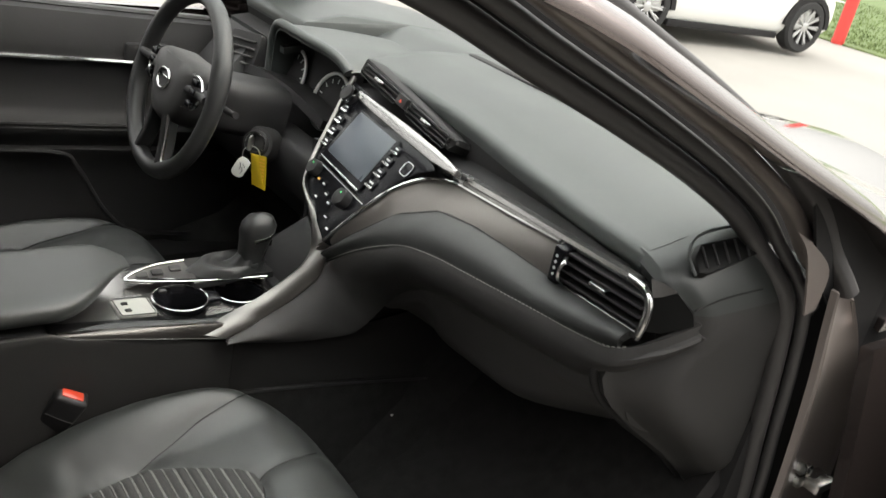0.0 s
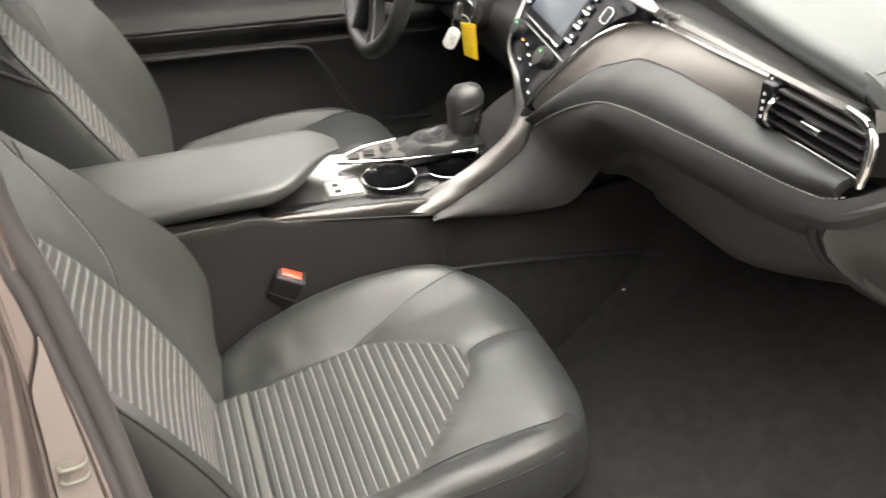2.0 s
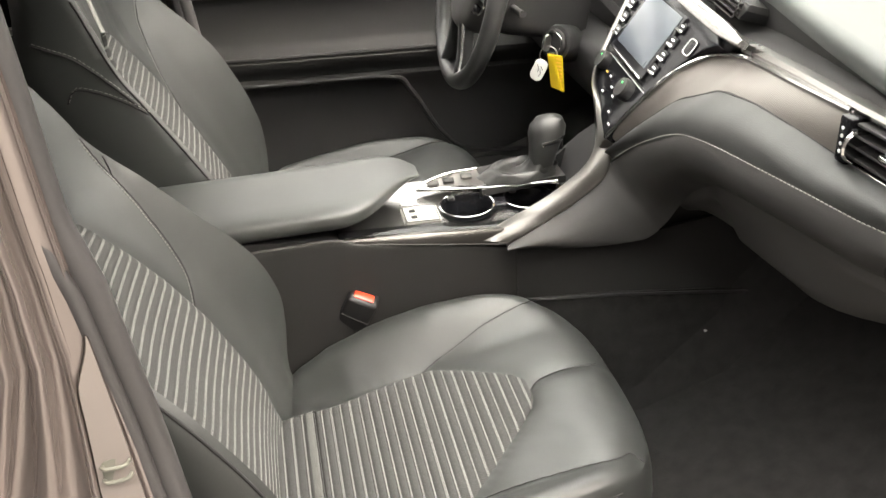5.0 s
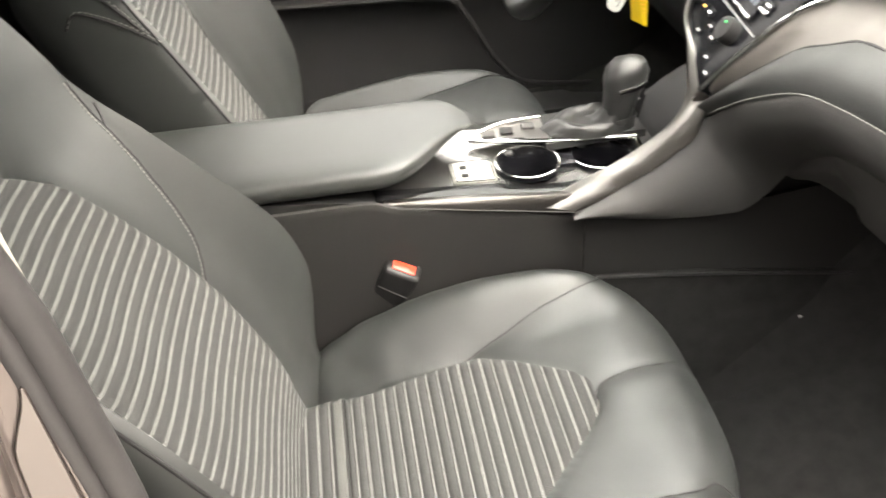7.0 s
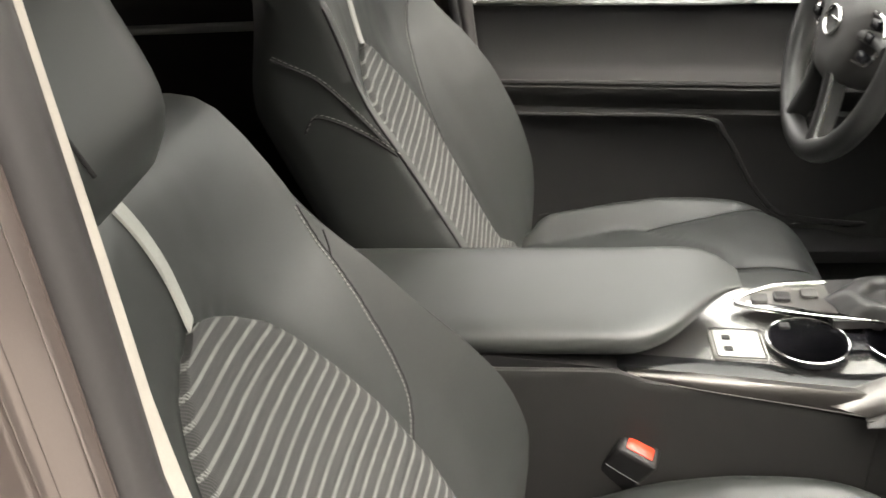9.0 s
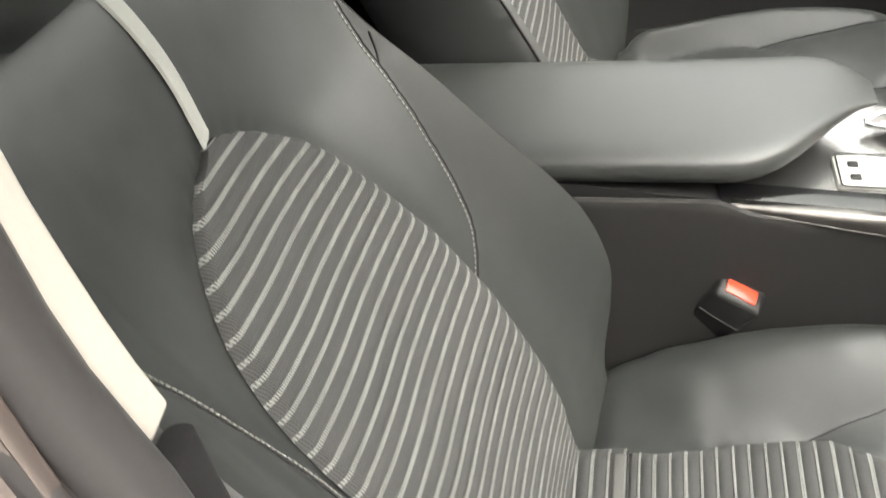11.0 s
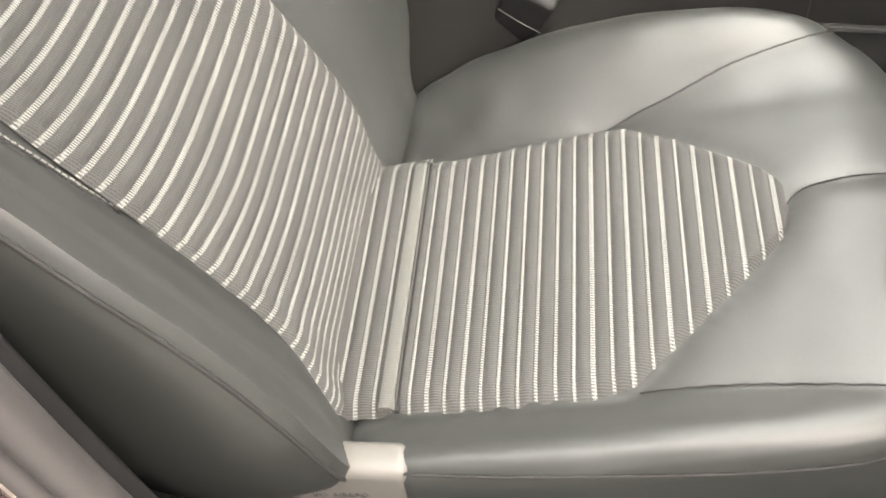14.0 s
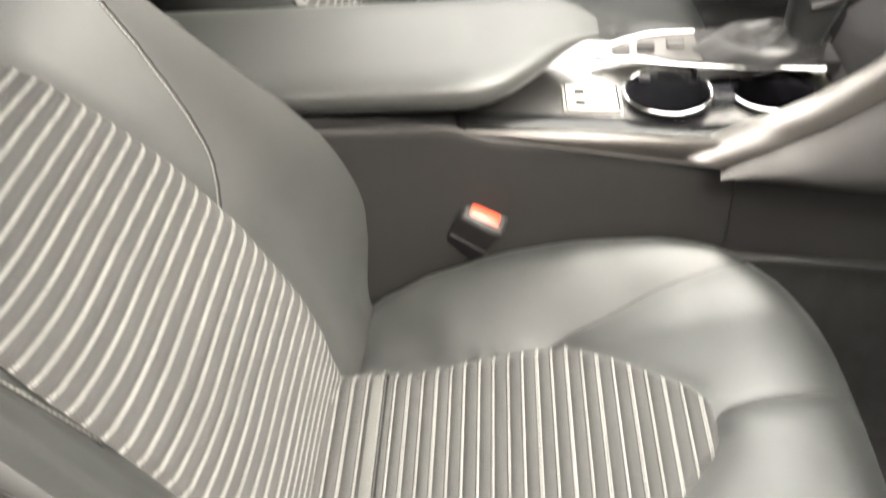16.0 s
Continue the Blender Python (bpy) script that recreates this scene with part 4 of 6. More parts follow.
    for r in list(np.linspace(0.05, 0.9, 44)) + [0.93, 0.955, 0.975, 0.99, 1.0]:
        ring = []
        for i in range(200):
            u, y = outline(2 * math.pi * i / 200)
            u, y = cu + u * r, y * r
            ring.append(cushion_point(u, y, cushion_relief(u, y) - cushion_dent(u, y) - 0.016 * max(0, (r - 0.90) / 0.10) ** 2.2))
        rings.append(ring)
    for k, drop in ((1.008, 0.026), (1.014, 0.045), (1.014, 0.070), (1.006, 0.098), (0.985, 0.13)):
        rings.append([cushion_point(cu + u * k, y * k, min(0.0, cushion_relief(cu + u, y)) * 0.7 - drop + 0.4 * max(0, cushion_relief(cu + u, y))) for u, y in [outline(2 * math.pi * i / 200) for i in range(200)]])
    part("cushion", loft(rings), LEATHER, seat, "smooth black leatherette cushion")

    def cush_span(s):
        xs = [0.066, 0.12, 0.16, 0.22, 0.255, 0.30, 0.344, 0.366, 0.378, 0.384]
        return (lerp(s, xs, [-0.172, -0.172, -0.172, -0.170, -0.160, -0.117, -0.072, -0.048, -0.033, -0.018]),
                lerp(s, xs, [0.112, 0.112, 0.116, 0.118, 0.117, 0.093, 0.061, 0.043, 0.027, 0.012]))
    flip = lambda y, s, h: cushion_point(s, y, h)
    rel = lambda y, s: cushion_relief(s, y)
    if lined_cushion:
        part("cushion_insert", ribbed(cush_span, flip, rel, 0.068, 0.383, 0.0150, 0.0028, 0.662), [FABRIC, THREAD], seat, "grey knit insert with raised white lines")
    if lined_cushion:
        part("cushion_insert_rear", ribbed(lambda s: (-0.172, 0.118), flip, rel, 0.001, 0.064, 0.0162, 0.0028, 0.48), [FABRIC, THREAD], seat, "grey knit strip behind the cushion seam")
    band = [[flip(y, u, rel(y, u) + h) for u, h in ((0.0485, 0.001), (0.051, 0.0062), (0.056, 0.0072), (0.061, 0.0062), (0.0635, 0.001))] for y in np.linspace(-0.168, 0.103, 20)]
    if lined_cushion:
        part("insert_band", sheet(band, -0.004), PALEKNIT, seat, "paler knit band beside the cross seam")
    if lined_cushion:
        part("insert_seam", sweep(surface_line([(-0.170, 0.066), (-0.05, 0.066), (0.106, 0.066)], flip, rel, 0.001), circle(0.0022, 6), (0, 0, 1)), SOFTBLACK, seat, "dark cross seam")
    for pts in CUSHION_SEAMS:
        part("cushion_seam", sweep(surface_line(pts, flip, lambda y, s: cushion_relief(s, y) - cushion_dent(s, y), 0.0012), circle(0.0008, 6), (0, 0, 1)), SOFTBLACK, seat, "dark cushion seam")
    for sgn in (-1, 1):
        run = [(0.064, 0.222, 0.030), (0.078, 0.2300, 0.027), (0.095, 0.2340, 0.0225), (0.159, 0.2368, 0.0178), (0.239, 0.2368, 0.0108), (0.315, 0.2310, -0.0060), (0.389, 0.2220, -0.0210), (0.440, 0.2080, -0.0330)]
        if sgn < 0:
            part("cushion_piping", sweep(curve([tuple(cushion_point(u, -y, h)) for u, y, h in run], 60), circle(0.0014, 8), (0, 0, 1)), SOFTBLACK, seat, "black seam piping")
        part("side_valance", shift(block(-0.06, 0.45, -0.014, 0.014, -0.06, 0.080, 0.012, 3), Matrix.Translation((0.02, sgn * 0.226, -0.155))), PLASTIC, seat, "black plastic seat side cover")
        if sgn > 0 or not airbag:
            continue
        tag = part("airbag_plate", shift(block(-0.060, 0.056, -0.012, 0.018, -0.075, 0.058, 0.010, 3), Matrix.Translation((0.03, sgn * 0.226, -0.012))), SEATBASE, seat, "warm grey moulded plate with raised airbag lettering")
        if sgn < 0:
            lettering("SRS AIRBAG", 0.0085, axes((0.006, sgn * 0.226 - 0.0122, 0.004), (1, 0, 0.05), (0, 0, 1)), tag, GREYPLASTIC)
    for sgn in (-1, 1):
        part("seat_rail", shift(block(-0.15, 0.47, -0.018, 0.018, -0.03, 0.0, 0.004), Matrix.Translation((-0.06, sgn * 0.14, -0.145))), SOFTBLACK, seat, "black seat rail")
        part("rail_foot", shift(block(0.40, 0.46, -0.02, 0.02, -0.18, -0.03, 0.004), Matrix.Translation((0, sgn * 0.17, -0.0))), SOFTBLACK, seat)
        part("rail_foot", shift(block(-0.14, -0.08, -0.02, 0.02, -0.18, -0.12, 0.004), Matrix.Translation((0, sgn * 0.17, -0.0))), SOFTBLACK, seat)
    return seat


def lettering(text, size, m, parent, mat):
    """Raised letters of the built-in font as a mesh."""
    cu = bpy.data.curves.new("letters", "FONT")
    cu.body, cu.size, cu.extrude = text, size, 0.0004
    tmp = bpy.data.objects.new("letters", cu)
    scene.collection.objects.link(tmp)
    me = bpy.data.meshes.new_from_object(tmp.evaluated_get(bpy.context.evaluated_depsgraph_get()))
    bpy.data.objects.remove(tmp)
    me.transform(m)
    me.materials.append(mat)
    ob = new("lettering", me)
    ob.parent = parent
    ob["label"] = "raised lettering " + text
    return ob


SEAT = Vector((-0.003, -0.345, 0.526))
passenger = build_seat("front_seat", "black leatherette passenger seat with grey white-lined insert")
passenger.matrix_basis = Matrix.Translation(SEAT)
INNER_BOLSTER = 0.55
BACK_UP = Vector((-0.40, 0, 0.917)).normalized()
BACK_OUT = Vector((0.917, 0, 0.40)).normalized()
driver = build_seat("front_seat", "black leatherette driver seat with grey white-lined insert", False, False)
for line in ([(0.207, 0.575, -0.05), (0.208, 0.556, -0.034), (0.211, 0.523, -0.007), (0.2165, 0.467, 0.016), (0.2205, 0.409, 0.034)], [(0.2135, 0.470, -0.060), (0.2140, 0.483, -0.037), (0.2175, 0.463, -0.009), (0.2210, 0.427, 0.020), (0.2215, 0.392, 0.040)]):
    way_ = curve([tuple(BACK_UP * b + BACK_OUT * c + Vector((0, a, 0))) for a, b, c in line], 30)
    part("side_seam", sweep(way_, circle(0.0018, 6), (0, 1, 0)), SOFTBLACK, driver, "dark seam on the seat side")
    part("side_stitching", dashes([q + Vector((0.003, 0.0012, 0.004)) for q in way_], 0.005, 0.003, 0.0007, (0, 0, 0)), STITCH, driver, "light grey stitching")
driver.matrix_basis = Matrix.Translation(SEAT + Vector((-0.012, 0.725, 0.006))) @ Matrix.Diagonal((1, -1, 1, 1))
tagged(driver, "black leatherette driver seat with grey white-lined insert")

# ---- centre console ----
def build_console():
    con = thing("centre_console", (0.2, 0, 0.4), "black centre console with silver top trim and cup holders", "console")
    inv = Matrix.Translation((-0.2, 0, -0.4))
    p = lambda name, bm, mat, label="", parent=con: part(name, shift(bm, inv), mat, parent, label)
    # side walls and body
    top = [(-0.35, 0.775), (0.0, 0.772), (0.13, 0.757), (0.165, 0.735), (0.30, 0.722), (0.41, 0.700), (0.52, 0.735), (0.60, 0.80), (0.80, 0.90)]
    xs = [q[0] for q in top]
    rings = []
    for x in np.linspace(-0.35, 0.95, 53):
        z = lerp(x, xs, [q[1] for q in top]) - 0.012
        w = lerp(x, [-0.35, 0.13, 0.41, 0.60, 0.95], [0.082, 0.088, 0.112, 0.10, 0.13])
        low = lerp(x, [-0.35, 0.4, 0.8, 0.95], [0.40, 0.44, 0.46, 0.5])
        rings.append([Vector(q) for q in ((x, -w + 0.012, low), (x, -w + 0.010, (low + z) / 2), (x, -w + 0.006, z - 0.03), (x, -w + 0.008, z), (x, -w + 0.014, z), (x, -w + 0.016, z - (0.085 if 0.28 < x < 0.56 else 0.0)), (x, w - 0.016, z - (0.085 if 0.28 < x < 0.56 else 0.0)), (x, w - 0.014, z), (x, w - 0.008, z), (x, w, z - 0.03), (x, w + 0.006, (low + z) / 2), (x, w + 0.010, low))])
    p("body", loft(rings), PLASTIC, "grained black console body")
    p("lower_wall", sheet([[(x, -0.1095 - (0.0115 + 0.027 * k) * smooth01((x - 0.42) / 0.2), lerp(x, [0.42, 0.6, 0.75, 0.95], [0.6945, 0.684, 0.70, 0.72]) * (1 - k) + k * lerp(x, [0.4, 0.8, 0.95], [0.53, 0.53, 0.54])) for k in np.linspace(0, 1, 5)] for x in np.linspace(0.426, 0.95, 24)], -0.01), SIDEPANEL, "black lower console panel")
    p("carpet_edge", tube([(0.398, -0.136, 0.606), (0.412, -0.148, 0.6165), (0.44, -0.150, 0.6155), (0.60, -0.155, 0.598), (0.85, -0.155, 0.556)], 0.0028, 6), SOFTBLACK, "edge of the carpeted tunnel")
    p("tunnel_carpet", sheet([[(x, -0.1445 - 0.05 * k, lerp(x, [0.395, 0.412, 0.6, 0.9], [0.600, 0.6155, 0.595, 0.552]) - 0.20 * k) for k in np.linspace(0, 1, 5)] for x in [0.395, 0.403] + list(np.linspace(0.412, 0.98, 20))], -0.01), CARPET, "black carpet on the tunnel side")
    # side panel with a rolled top edge that steps down in front of the armrest
    step = lambda x: soft(x, [-0.35, 0.128, 0.140, 0.172, 0.22, 0.30, 0.42], [0.7570, 0.7565, 0.7545, 0.7410, 0.7335, 0.7200, 0.6965], 0.004)
    wall = lambda x: -0.101 - 0.008 * smooth01((x - 0.22) / 0.2)
    p("side_panel", sheet([[(x, wall(x) + 0.012, step(x) - 0.004), (x, wall(x) + 0.006, step(x)), (x, wall(x) + 0.001, step(x) - 0.001), (x, wall(x) - 0.001, step(x) - 0.005), (x, wall(x) - 0.001, step(x) - 0.012)] + [(x, wall(x) - 0.0015, step(x) - 0.012 - 0.28 * k) for k in np.linspace(0.1, 1, 6)] for x in list(np.linspace(-0.35, 0.10, 12)) + list(np.linspace(0.115, 0.20, 18)) + list(np.linspace(0.22, 0.425, 10))], -0.008), SIDEPANEL, "smooth charcoal console side panel")
    # armrest lid
    rings = []
    for i in range(33):
        k = i / 32
        x = -0.34 + 0.635 * k
        nose = smooth01((x - 0.13) / 0.17)
        w = 0.112 - 0.004 * k - 0.045 * max(0.0, (x - 0.235) / 0.06) ** 2.2
        zt, zb = 0.797 - 0.014 * max(0, (x - 0.16) / 0.135) ** 3, 0.757 + 0.024 * max(0, (x - 0.15) / 0.15) ** 1.3
        y0 = -0.096 + 0.118 * nose ** 1.6
        ring = []
        n = 28
        for j in range(n):
            a = 2 * math.pi * j / n
            c, q = math.cos(a), math.sin(a)
            yy = (y0 + w) / 2 + 0.012 + (w - y0) / 2 * math.copysign(abs(c) ** 0.45, c)
            zz = (zt + zb) / 2 + (zt - zb) / 2 * math.copysign(abs(q) ** 0.55, q)
            ring.append(Vector((x, yy, zz)))
        rings.append(ring)
    p("armrest", loft(rings), LEATHER, "padded black leatherette armrest lid")
    # top plate: satin panel in front of the armrest, cut out for the cup holders
    cups = ((0.366, -0.014, 0.737, 0.043), (0.478, -0.004, 0.729, 0.041))
    xs_, ks_ = np.linspace(0.14, 0.56, 127), np.linspace(0, 1, 64)
    plate = bmesh.new()

    def plate_at(x, k):
        z = lerp(x, [0.14, 0.30, 0.41, 0.56], [0.742, 0.735, 0.727, 0.726])
        w0 = lerp(x, [0.14, 0.40, 0.56], [-0.086, -0.104, -0.088])
        return Vector((x, w0 + (0.105 - w0) * k, z - 0.012 * (1 - smooth01(k / 0.16)) - 0.003 * smooth01((0.30 - abs(k - 0.40)) / 0.1) * smooth01((x - 0.31) / 0.03)))
    gridv = [[plate.verts.new(plate_at(x, k)) for k in ks_] for x in xs_]
    for i in range(126):
        for j in range(63):
            mid = (gridv[i][j].co + gridv[i + 1][j + 1].co) / 2
            if all((mid.x - c[0]) ** 2 + (mid.y - c[1]) ** 2 > (c[3] + 0.001) ** 2 for c in cups):
                f = plate.faces.new((gridv[i][j], gridv[i + 1][j], gridv[i + 1][j + 1], gridv[i][j + 1]))
                f.material_index = 1 if ks_[j] < 0.20 else 0
    for v in [v for v in plate.verts if not v.link_faces]:
        plate.verts.remove(v)
    p("top_plate", plate, [SATINCHROME, PIANO], "satin silver console top plate")
    upper = curve([(0.150, -0.0865, 0.7440), (0.25, -0.0955, 0.7415), (0.34, -0.1020, 0.7365), (0.405, -0.1070, 0.7335)], 20)
    lower = curve([(0.150, -0.0905, 0.7425), (0.25, -0.1030, 0.7310), (0.34, -0.1080, 0.7180), (0.415, -0.1150, 0.7085)], 20)
    p("edge_trim", sheet([[a + Vector((0, 0.008, -0.001)), a.lerp(b, 0.05) + Vector((0, 0, 0.0008)), a.lerp(b, 0.22) + Vector((0, -0.0012, 0.0012)), a.lerp(b, 0.6) + Vector((0, -0.0010, 0.0008)), a.lerp(b, 0.93), b + Vector((0, 0.004, -0.002))] for a, b in zip(upper, lower)], 0.002), DULLSILVER, "satin silver console edge")
    p("edge_line", tube([tuple(q + Vector((0, -0.0010, -0.0006))) for q in lower[::2]], 0.0011, 6), CHROME, "thin bright line under the console edge")
    for name, c, r in [("cup_holder", q[:3], q[3]) for q in cups]:
        cup = p(name, shift(lathe([(0.002, -0.070), (r - 0.007, -0.070), (r - 0.003, -0.004), (r + 0.001, 0.001), (r + 0.005, 0.0), (r + 0.005, -0.006), (r - 0.001, -0.010), (r - 0.004, -0.074), (0.002, -0.074)], 40), Matrix.Translation(c)), GLOSS, "deep glossy black cup holder")
        part("rim", shift(sweep([Vector((c[0] + (r + 0.003) * math.cos(k * math.pi / 24), c[1] + (r + 0.003) * math.sin(k * math.pi / 24), c[2] + 0.001)) for k in range(48)], circle(0.0016, 8), (0, 0, 1), closed=True), inv), CHROME, cup, "chrome cup holder rim")
        part("grip_tab", shift(block(c[0] - 0.028, c[0] - 0.016, c[1] + 0.020, c[1] + 0.030, c[2], c[2] + 0.006, 0.002), inv), PLASTIC, cup)
    p("cup_bridge", block(0.408, 0.436, -0.028, 0.006, 0.722, 0.7345, 0.003), GLOSS, "gloss black bridge between the cup holders")
    # power sockets panel
    usb = p("socket_panel", shift(slab(rounded(0.052, 0.062, 0.004), 0.004, 0.001), axes((0.284, -0.024, 0.7395), (0, -1, 0), (1, 0, -0.06))), PALE, "small pale socket panel")
    for yy in (0.010, -0.012):
        part("socket", shift(block(0.266, 0.276, -0.024 + yy - 0.004, -0.024 + yy + 0.004, 0.739, 0.7425, 0.001), inv), SOFTBLACK, usb, "dark socket")
    p("socket_outline", shift(sweep([Vector((x, y, 0)) for x, y in rounded(0.056, 0.056, 0.004)], circle(0.0008, 5), (0, 0, 1), closed=True), axes((0.284, -0.024, 0.7405), (0, -1, 0), (1, 0, -0.06))), SOFTBLACK)
    # shifter surround
    rows = [[(x, y, 0.742 + 0.01 * math.sin((x - 0.3) * 6)) for y in np.linspace(0.01, 0.10, 7)] for x in np.linspace(0.40, 0.55, 10)]
    p("shifter_plate", sheet(rows, 0.012), PLASTIC, "black shifter plate")
    p("shifter_rail", sweep(curve([(0.292, 0.052, 0.747), (0.333, 0.037, 0.748), (0.418, 0.020, 0.747), (0.533, 0.005, 0.748)], 24), rounded(0.013, 0.006, 0.002), (0, 0, 1)), CHROME, "bright chrome shifter rail")
    p("shifter_rail", sweep(curve([(0.292, 0.054, 0.748), (0.312, 0.066, 0.751), (0.354, 0.083, 0.753), (0.408, 0.087, 0.753)], 20), rounded(0.006, 0.005, 0.002), (0, 0, 1)), CHROME, "bright chrome shifter rail")
    p("switch_plate", sheet([[(x, lerp(x, [0.29, 0.33, 0.41], [0.050, 0.037, 0.022]) * (1 - k) + k * lerp(x, [0.29, 0.35, 0.41], [0.056, 0.083, 0.088]), 0.7505) for k in np.linspace(0, 1, 4)] for x in np.linspace(0.296, 0.408, 8)], 0.006), SILVER, "satin switch plate")
    for x, y in ((0.322, 0.053), (0.350, 0.057), (0.384, 0.064)):
        p("switch", shift(slab(rounded(0.020, 0.018, 0.003), 0.006, 0.0015), axes((x, y, 0.7545), (1, -0.1, 0), (0.1, 1, 0))), PLASTIC if x > 0.34 and x < 0.36 else GREYPLASTIC, "small console switch")
    p("tray", block(0.545, 0.66, -0.075, 0.085, 0.70, 0.728, 0.006), SOFTBLACK, "dark storage tray")
    return con


build_console()


def build_shifter():
    sh = thing("gear_shifter", (0.50, 0.045, 0.745), "black leather gear shifter with a chrome accent", "gear shifter")
    knob = [(0.0, 0.0), (0.018, 0.0), (0.021, 0.010), (0.023, 0.035), (0.026, 0.058), (0.0285, 0.074), (0.027, 0.090), (0.020, 0.1035), (0.008, 0.109), (0.001, 0.110)]
    rings = []
    for r, z in knob[1:]:
        ring = []
        for i in range(28):
            a = 2 * math.pi * i / 28
            c, q = math.cos(a), math.sin(a)
            grow = 1 + 0.14 * smooth01((z - 0.05) / 0.04)
            ring.append(Vector((r * grow * math.copysign(abs(c) ** 0.75, c) + 0.012 + z * 0.18, r * 0.95 * math.copysign(abs(q) ** 0.75, q), z + 0.0)))
        rings.append(ring)
    k = part("knob", loft(rings), KNOBSKIN, sh, "smooth black leather knob")
    arc = []
    for i in range(15):
        a = radians(-112 + 92 * i / 14)
        c, q = math.cos(a), math.sin(a)
        z = 0.066 + 0.011 * i / 14
        arc.append(Vector((0.0268 * 1.06 * math.copysign(abs(c) ** 0.75, c) + 0.012 + z * 0.18, 0.0262 * math.copysign(abs(q) ** 0.75, q), z)))
    part("chrome_band", sweep(arc, rounded(0.004, 0.0075, 0.001, 2), (0, 0, 1)), CHROME, k, "bright chrome band")
    part("release_button", block(0.046, 0.0535, -0.011, 0.011, 0.045, 0.066, 0.003), PLASTIC, k)
    rings = []
    for i in range(13):
        q = i / 12
        ring = []
        for j in range(32):
            a = 2 * math.pi * j / 32
            wr = 1 + 0.10 * math.sin(3 * a + 9 * q) * math.sin(math.pi * q) + 0.05 * math.sin(7 * a - 5 * q)
            rx, ry = 0.052 * (1 - q) ** 1.1 + 0.020, 0.022 * (1 - q) + 0.019
            ring.append(Vector((-0.042 * (1 - q) + 0.016 + rx * wr * math.cos(a), ry * wr * math.sin(a), 0.006 + 0.028 * q ** 1.4 + 0.012 * math.sin(2 * math.pi * q))))
        rings.append(ring)
    part("boot", loft(rings), KNOBSKIN, sh, "creased black leather gaiter")
    return sh


build_shifter()


def build_buckle():
    b = thing("seat_belt_buckle", (0.13, -0.125, 0.60), "black seat belt buckle with a red release button", "seat belt")
    axis = (Vector((0.62, 0.05, 0.74)) + 0.75 * Vector((-0.10, -0.726, 0.68))).normalized()
    across = Vector((0.80, -0.10, -0.58))
    m = axes((0.038, 0.014, 0.052), across - axis * across.dot(axis), axis) @ Matrix.Translation((0, -0.080, 0))
    hi = part("housing", shift(block(-0.026, 0.026, -0.080, 0.078, -0.016, 0.016, 0.006, 3), m), PLASTIC, b, "black buckle housing")
    part("housing_edge", shift(sweep(curve([(-0.024, 0.040, 0.0162), (0, 0.036, 0.0166), (0.024, 0.034, 0.0162)], 8), circle(0.0008, 6), (0, 0, 1)), m), GREYPLASTIC, hi)
    part("release_button", shift(block(-0.0175, 0.0175, 0.0735, 0.0800, -0.0085, 0.0085, 0.003, 2), m), RED, b, "bright red release button")
    part("stalk", shift(block(-0.02, 0.02, -0.16, -0.05, -0.008, 0.008, 0.004), m), SOFTBLACK, b, "black webbing sleeve")
    return b


build_buckle()


# ---- instrument panel ----
CHROME_LINE = [(0.727, 0.09, 1.040), (0.727, -0.084, 1.034), (0.726, -0.14, 1.032), (0.720, -0.19, 1.030), (0.713, -0.26, 1.040), (0.699, -0.407, 1.053), (0.687, -0.531, 1.062), (0.677, -0.636, 1.071), (0.673, -0.700, 1.076)]
TRIM_TOP = [(0.568, -0.086, 0.840), (0.577, -0.100, 0.862), (0.611, -0.130, 0.922), (0.655, -0.172, 0.990), (0.700, -0.205, 1.018), (0.714, -0.264, 1.028), (0.699, -0.41, 1.043), (0.688, -0.530, 1.056)]
TRIM_LOW = [(0.582, -0.086, 0.832), (0.586, -0.096, 0.846), (0.608, -0.138, 0.892), (0.640, -0.205, 0.957), (0.662, -0.287, 0.997), (0.666, -0.368, 1.008), (0.670, -0.455, 1.009), (0.678, -0.540, 1.004), (0.668, -0.700, 1.016)]
STITCH_LINE = [(0.594, -0.090, 0.815), (0.603, -0.170, 0.876), (0.612, -0.265, 0.930), (0.619, -0.341, 0.950), (0.629, -0.446, 0.961), (0.639, -0.549, 0.970), (0.648, -0.640, 0.978), (0.655, -0.690, 0.990), (0.690, -0.722, 1.015), (0.741, -0.737, 1.036)]
STACK = axes((0.638, -0.095, 0.956), (-0.103, -0.995, -0.017), (0.585, -0.074, 0.808))


def pad_edge_x(y):
    return lerp(y, [-0.74, -0.642, -0.54, -0.396, -0.209, -0.117, 0.1, 0.72], [0.690, 0.696, 0.706, 0.731, 0.768, 0.778, 0.782, 0.782])


def dash_top_z(x, y):
    edge = lerp(y, [-0.74, -0.62, -0.3, -0.17, 0.2, 0.6], [1.106, 1.107, 1.108, 1.110, 1.114, 1.11])
    return edge + 0.020 * smooth01((x - pad_edge_x(y)) / 0.13) - 0.10 * max(0.0, x - 0.90) ** 1.3


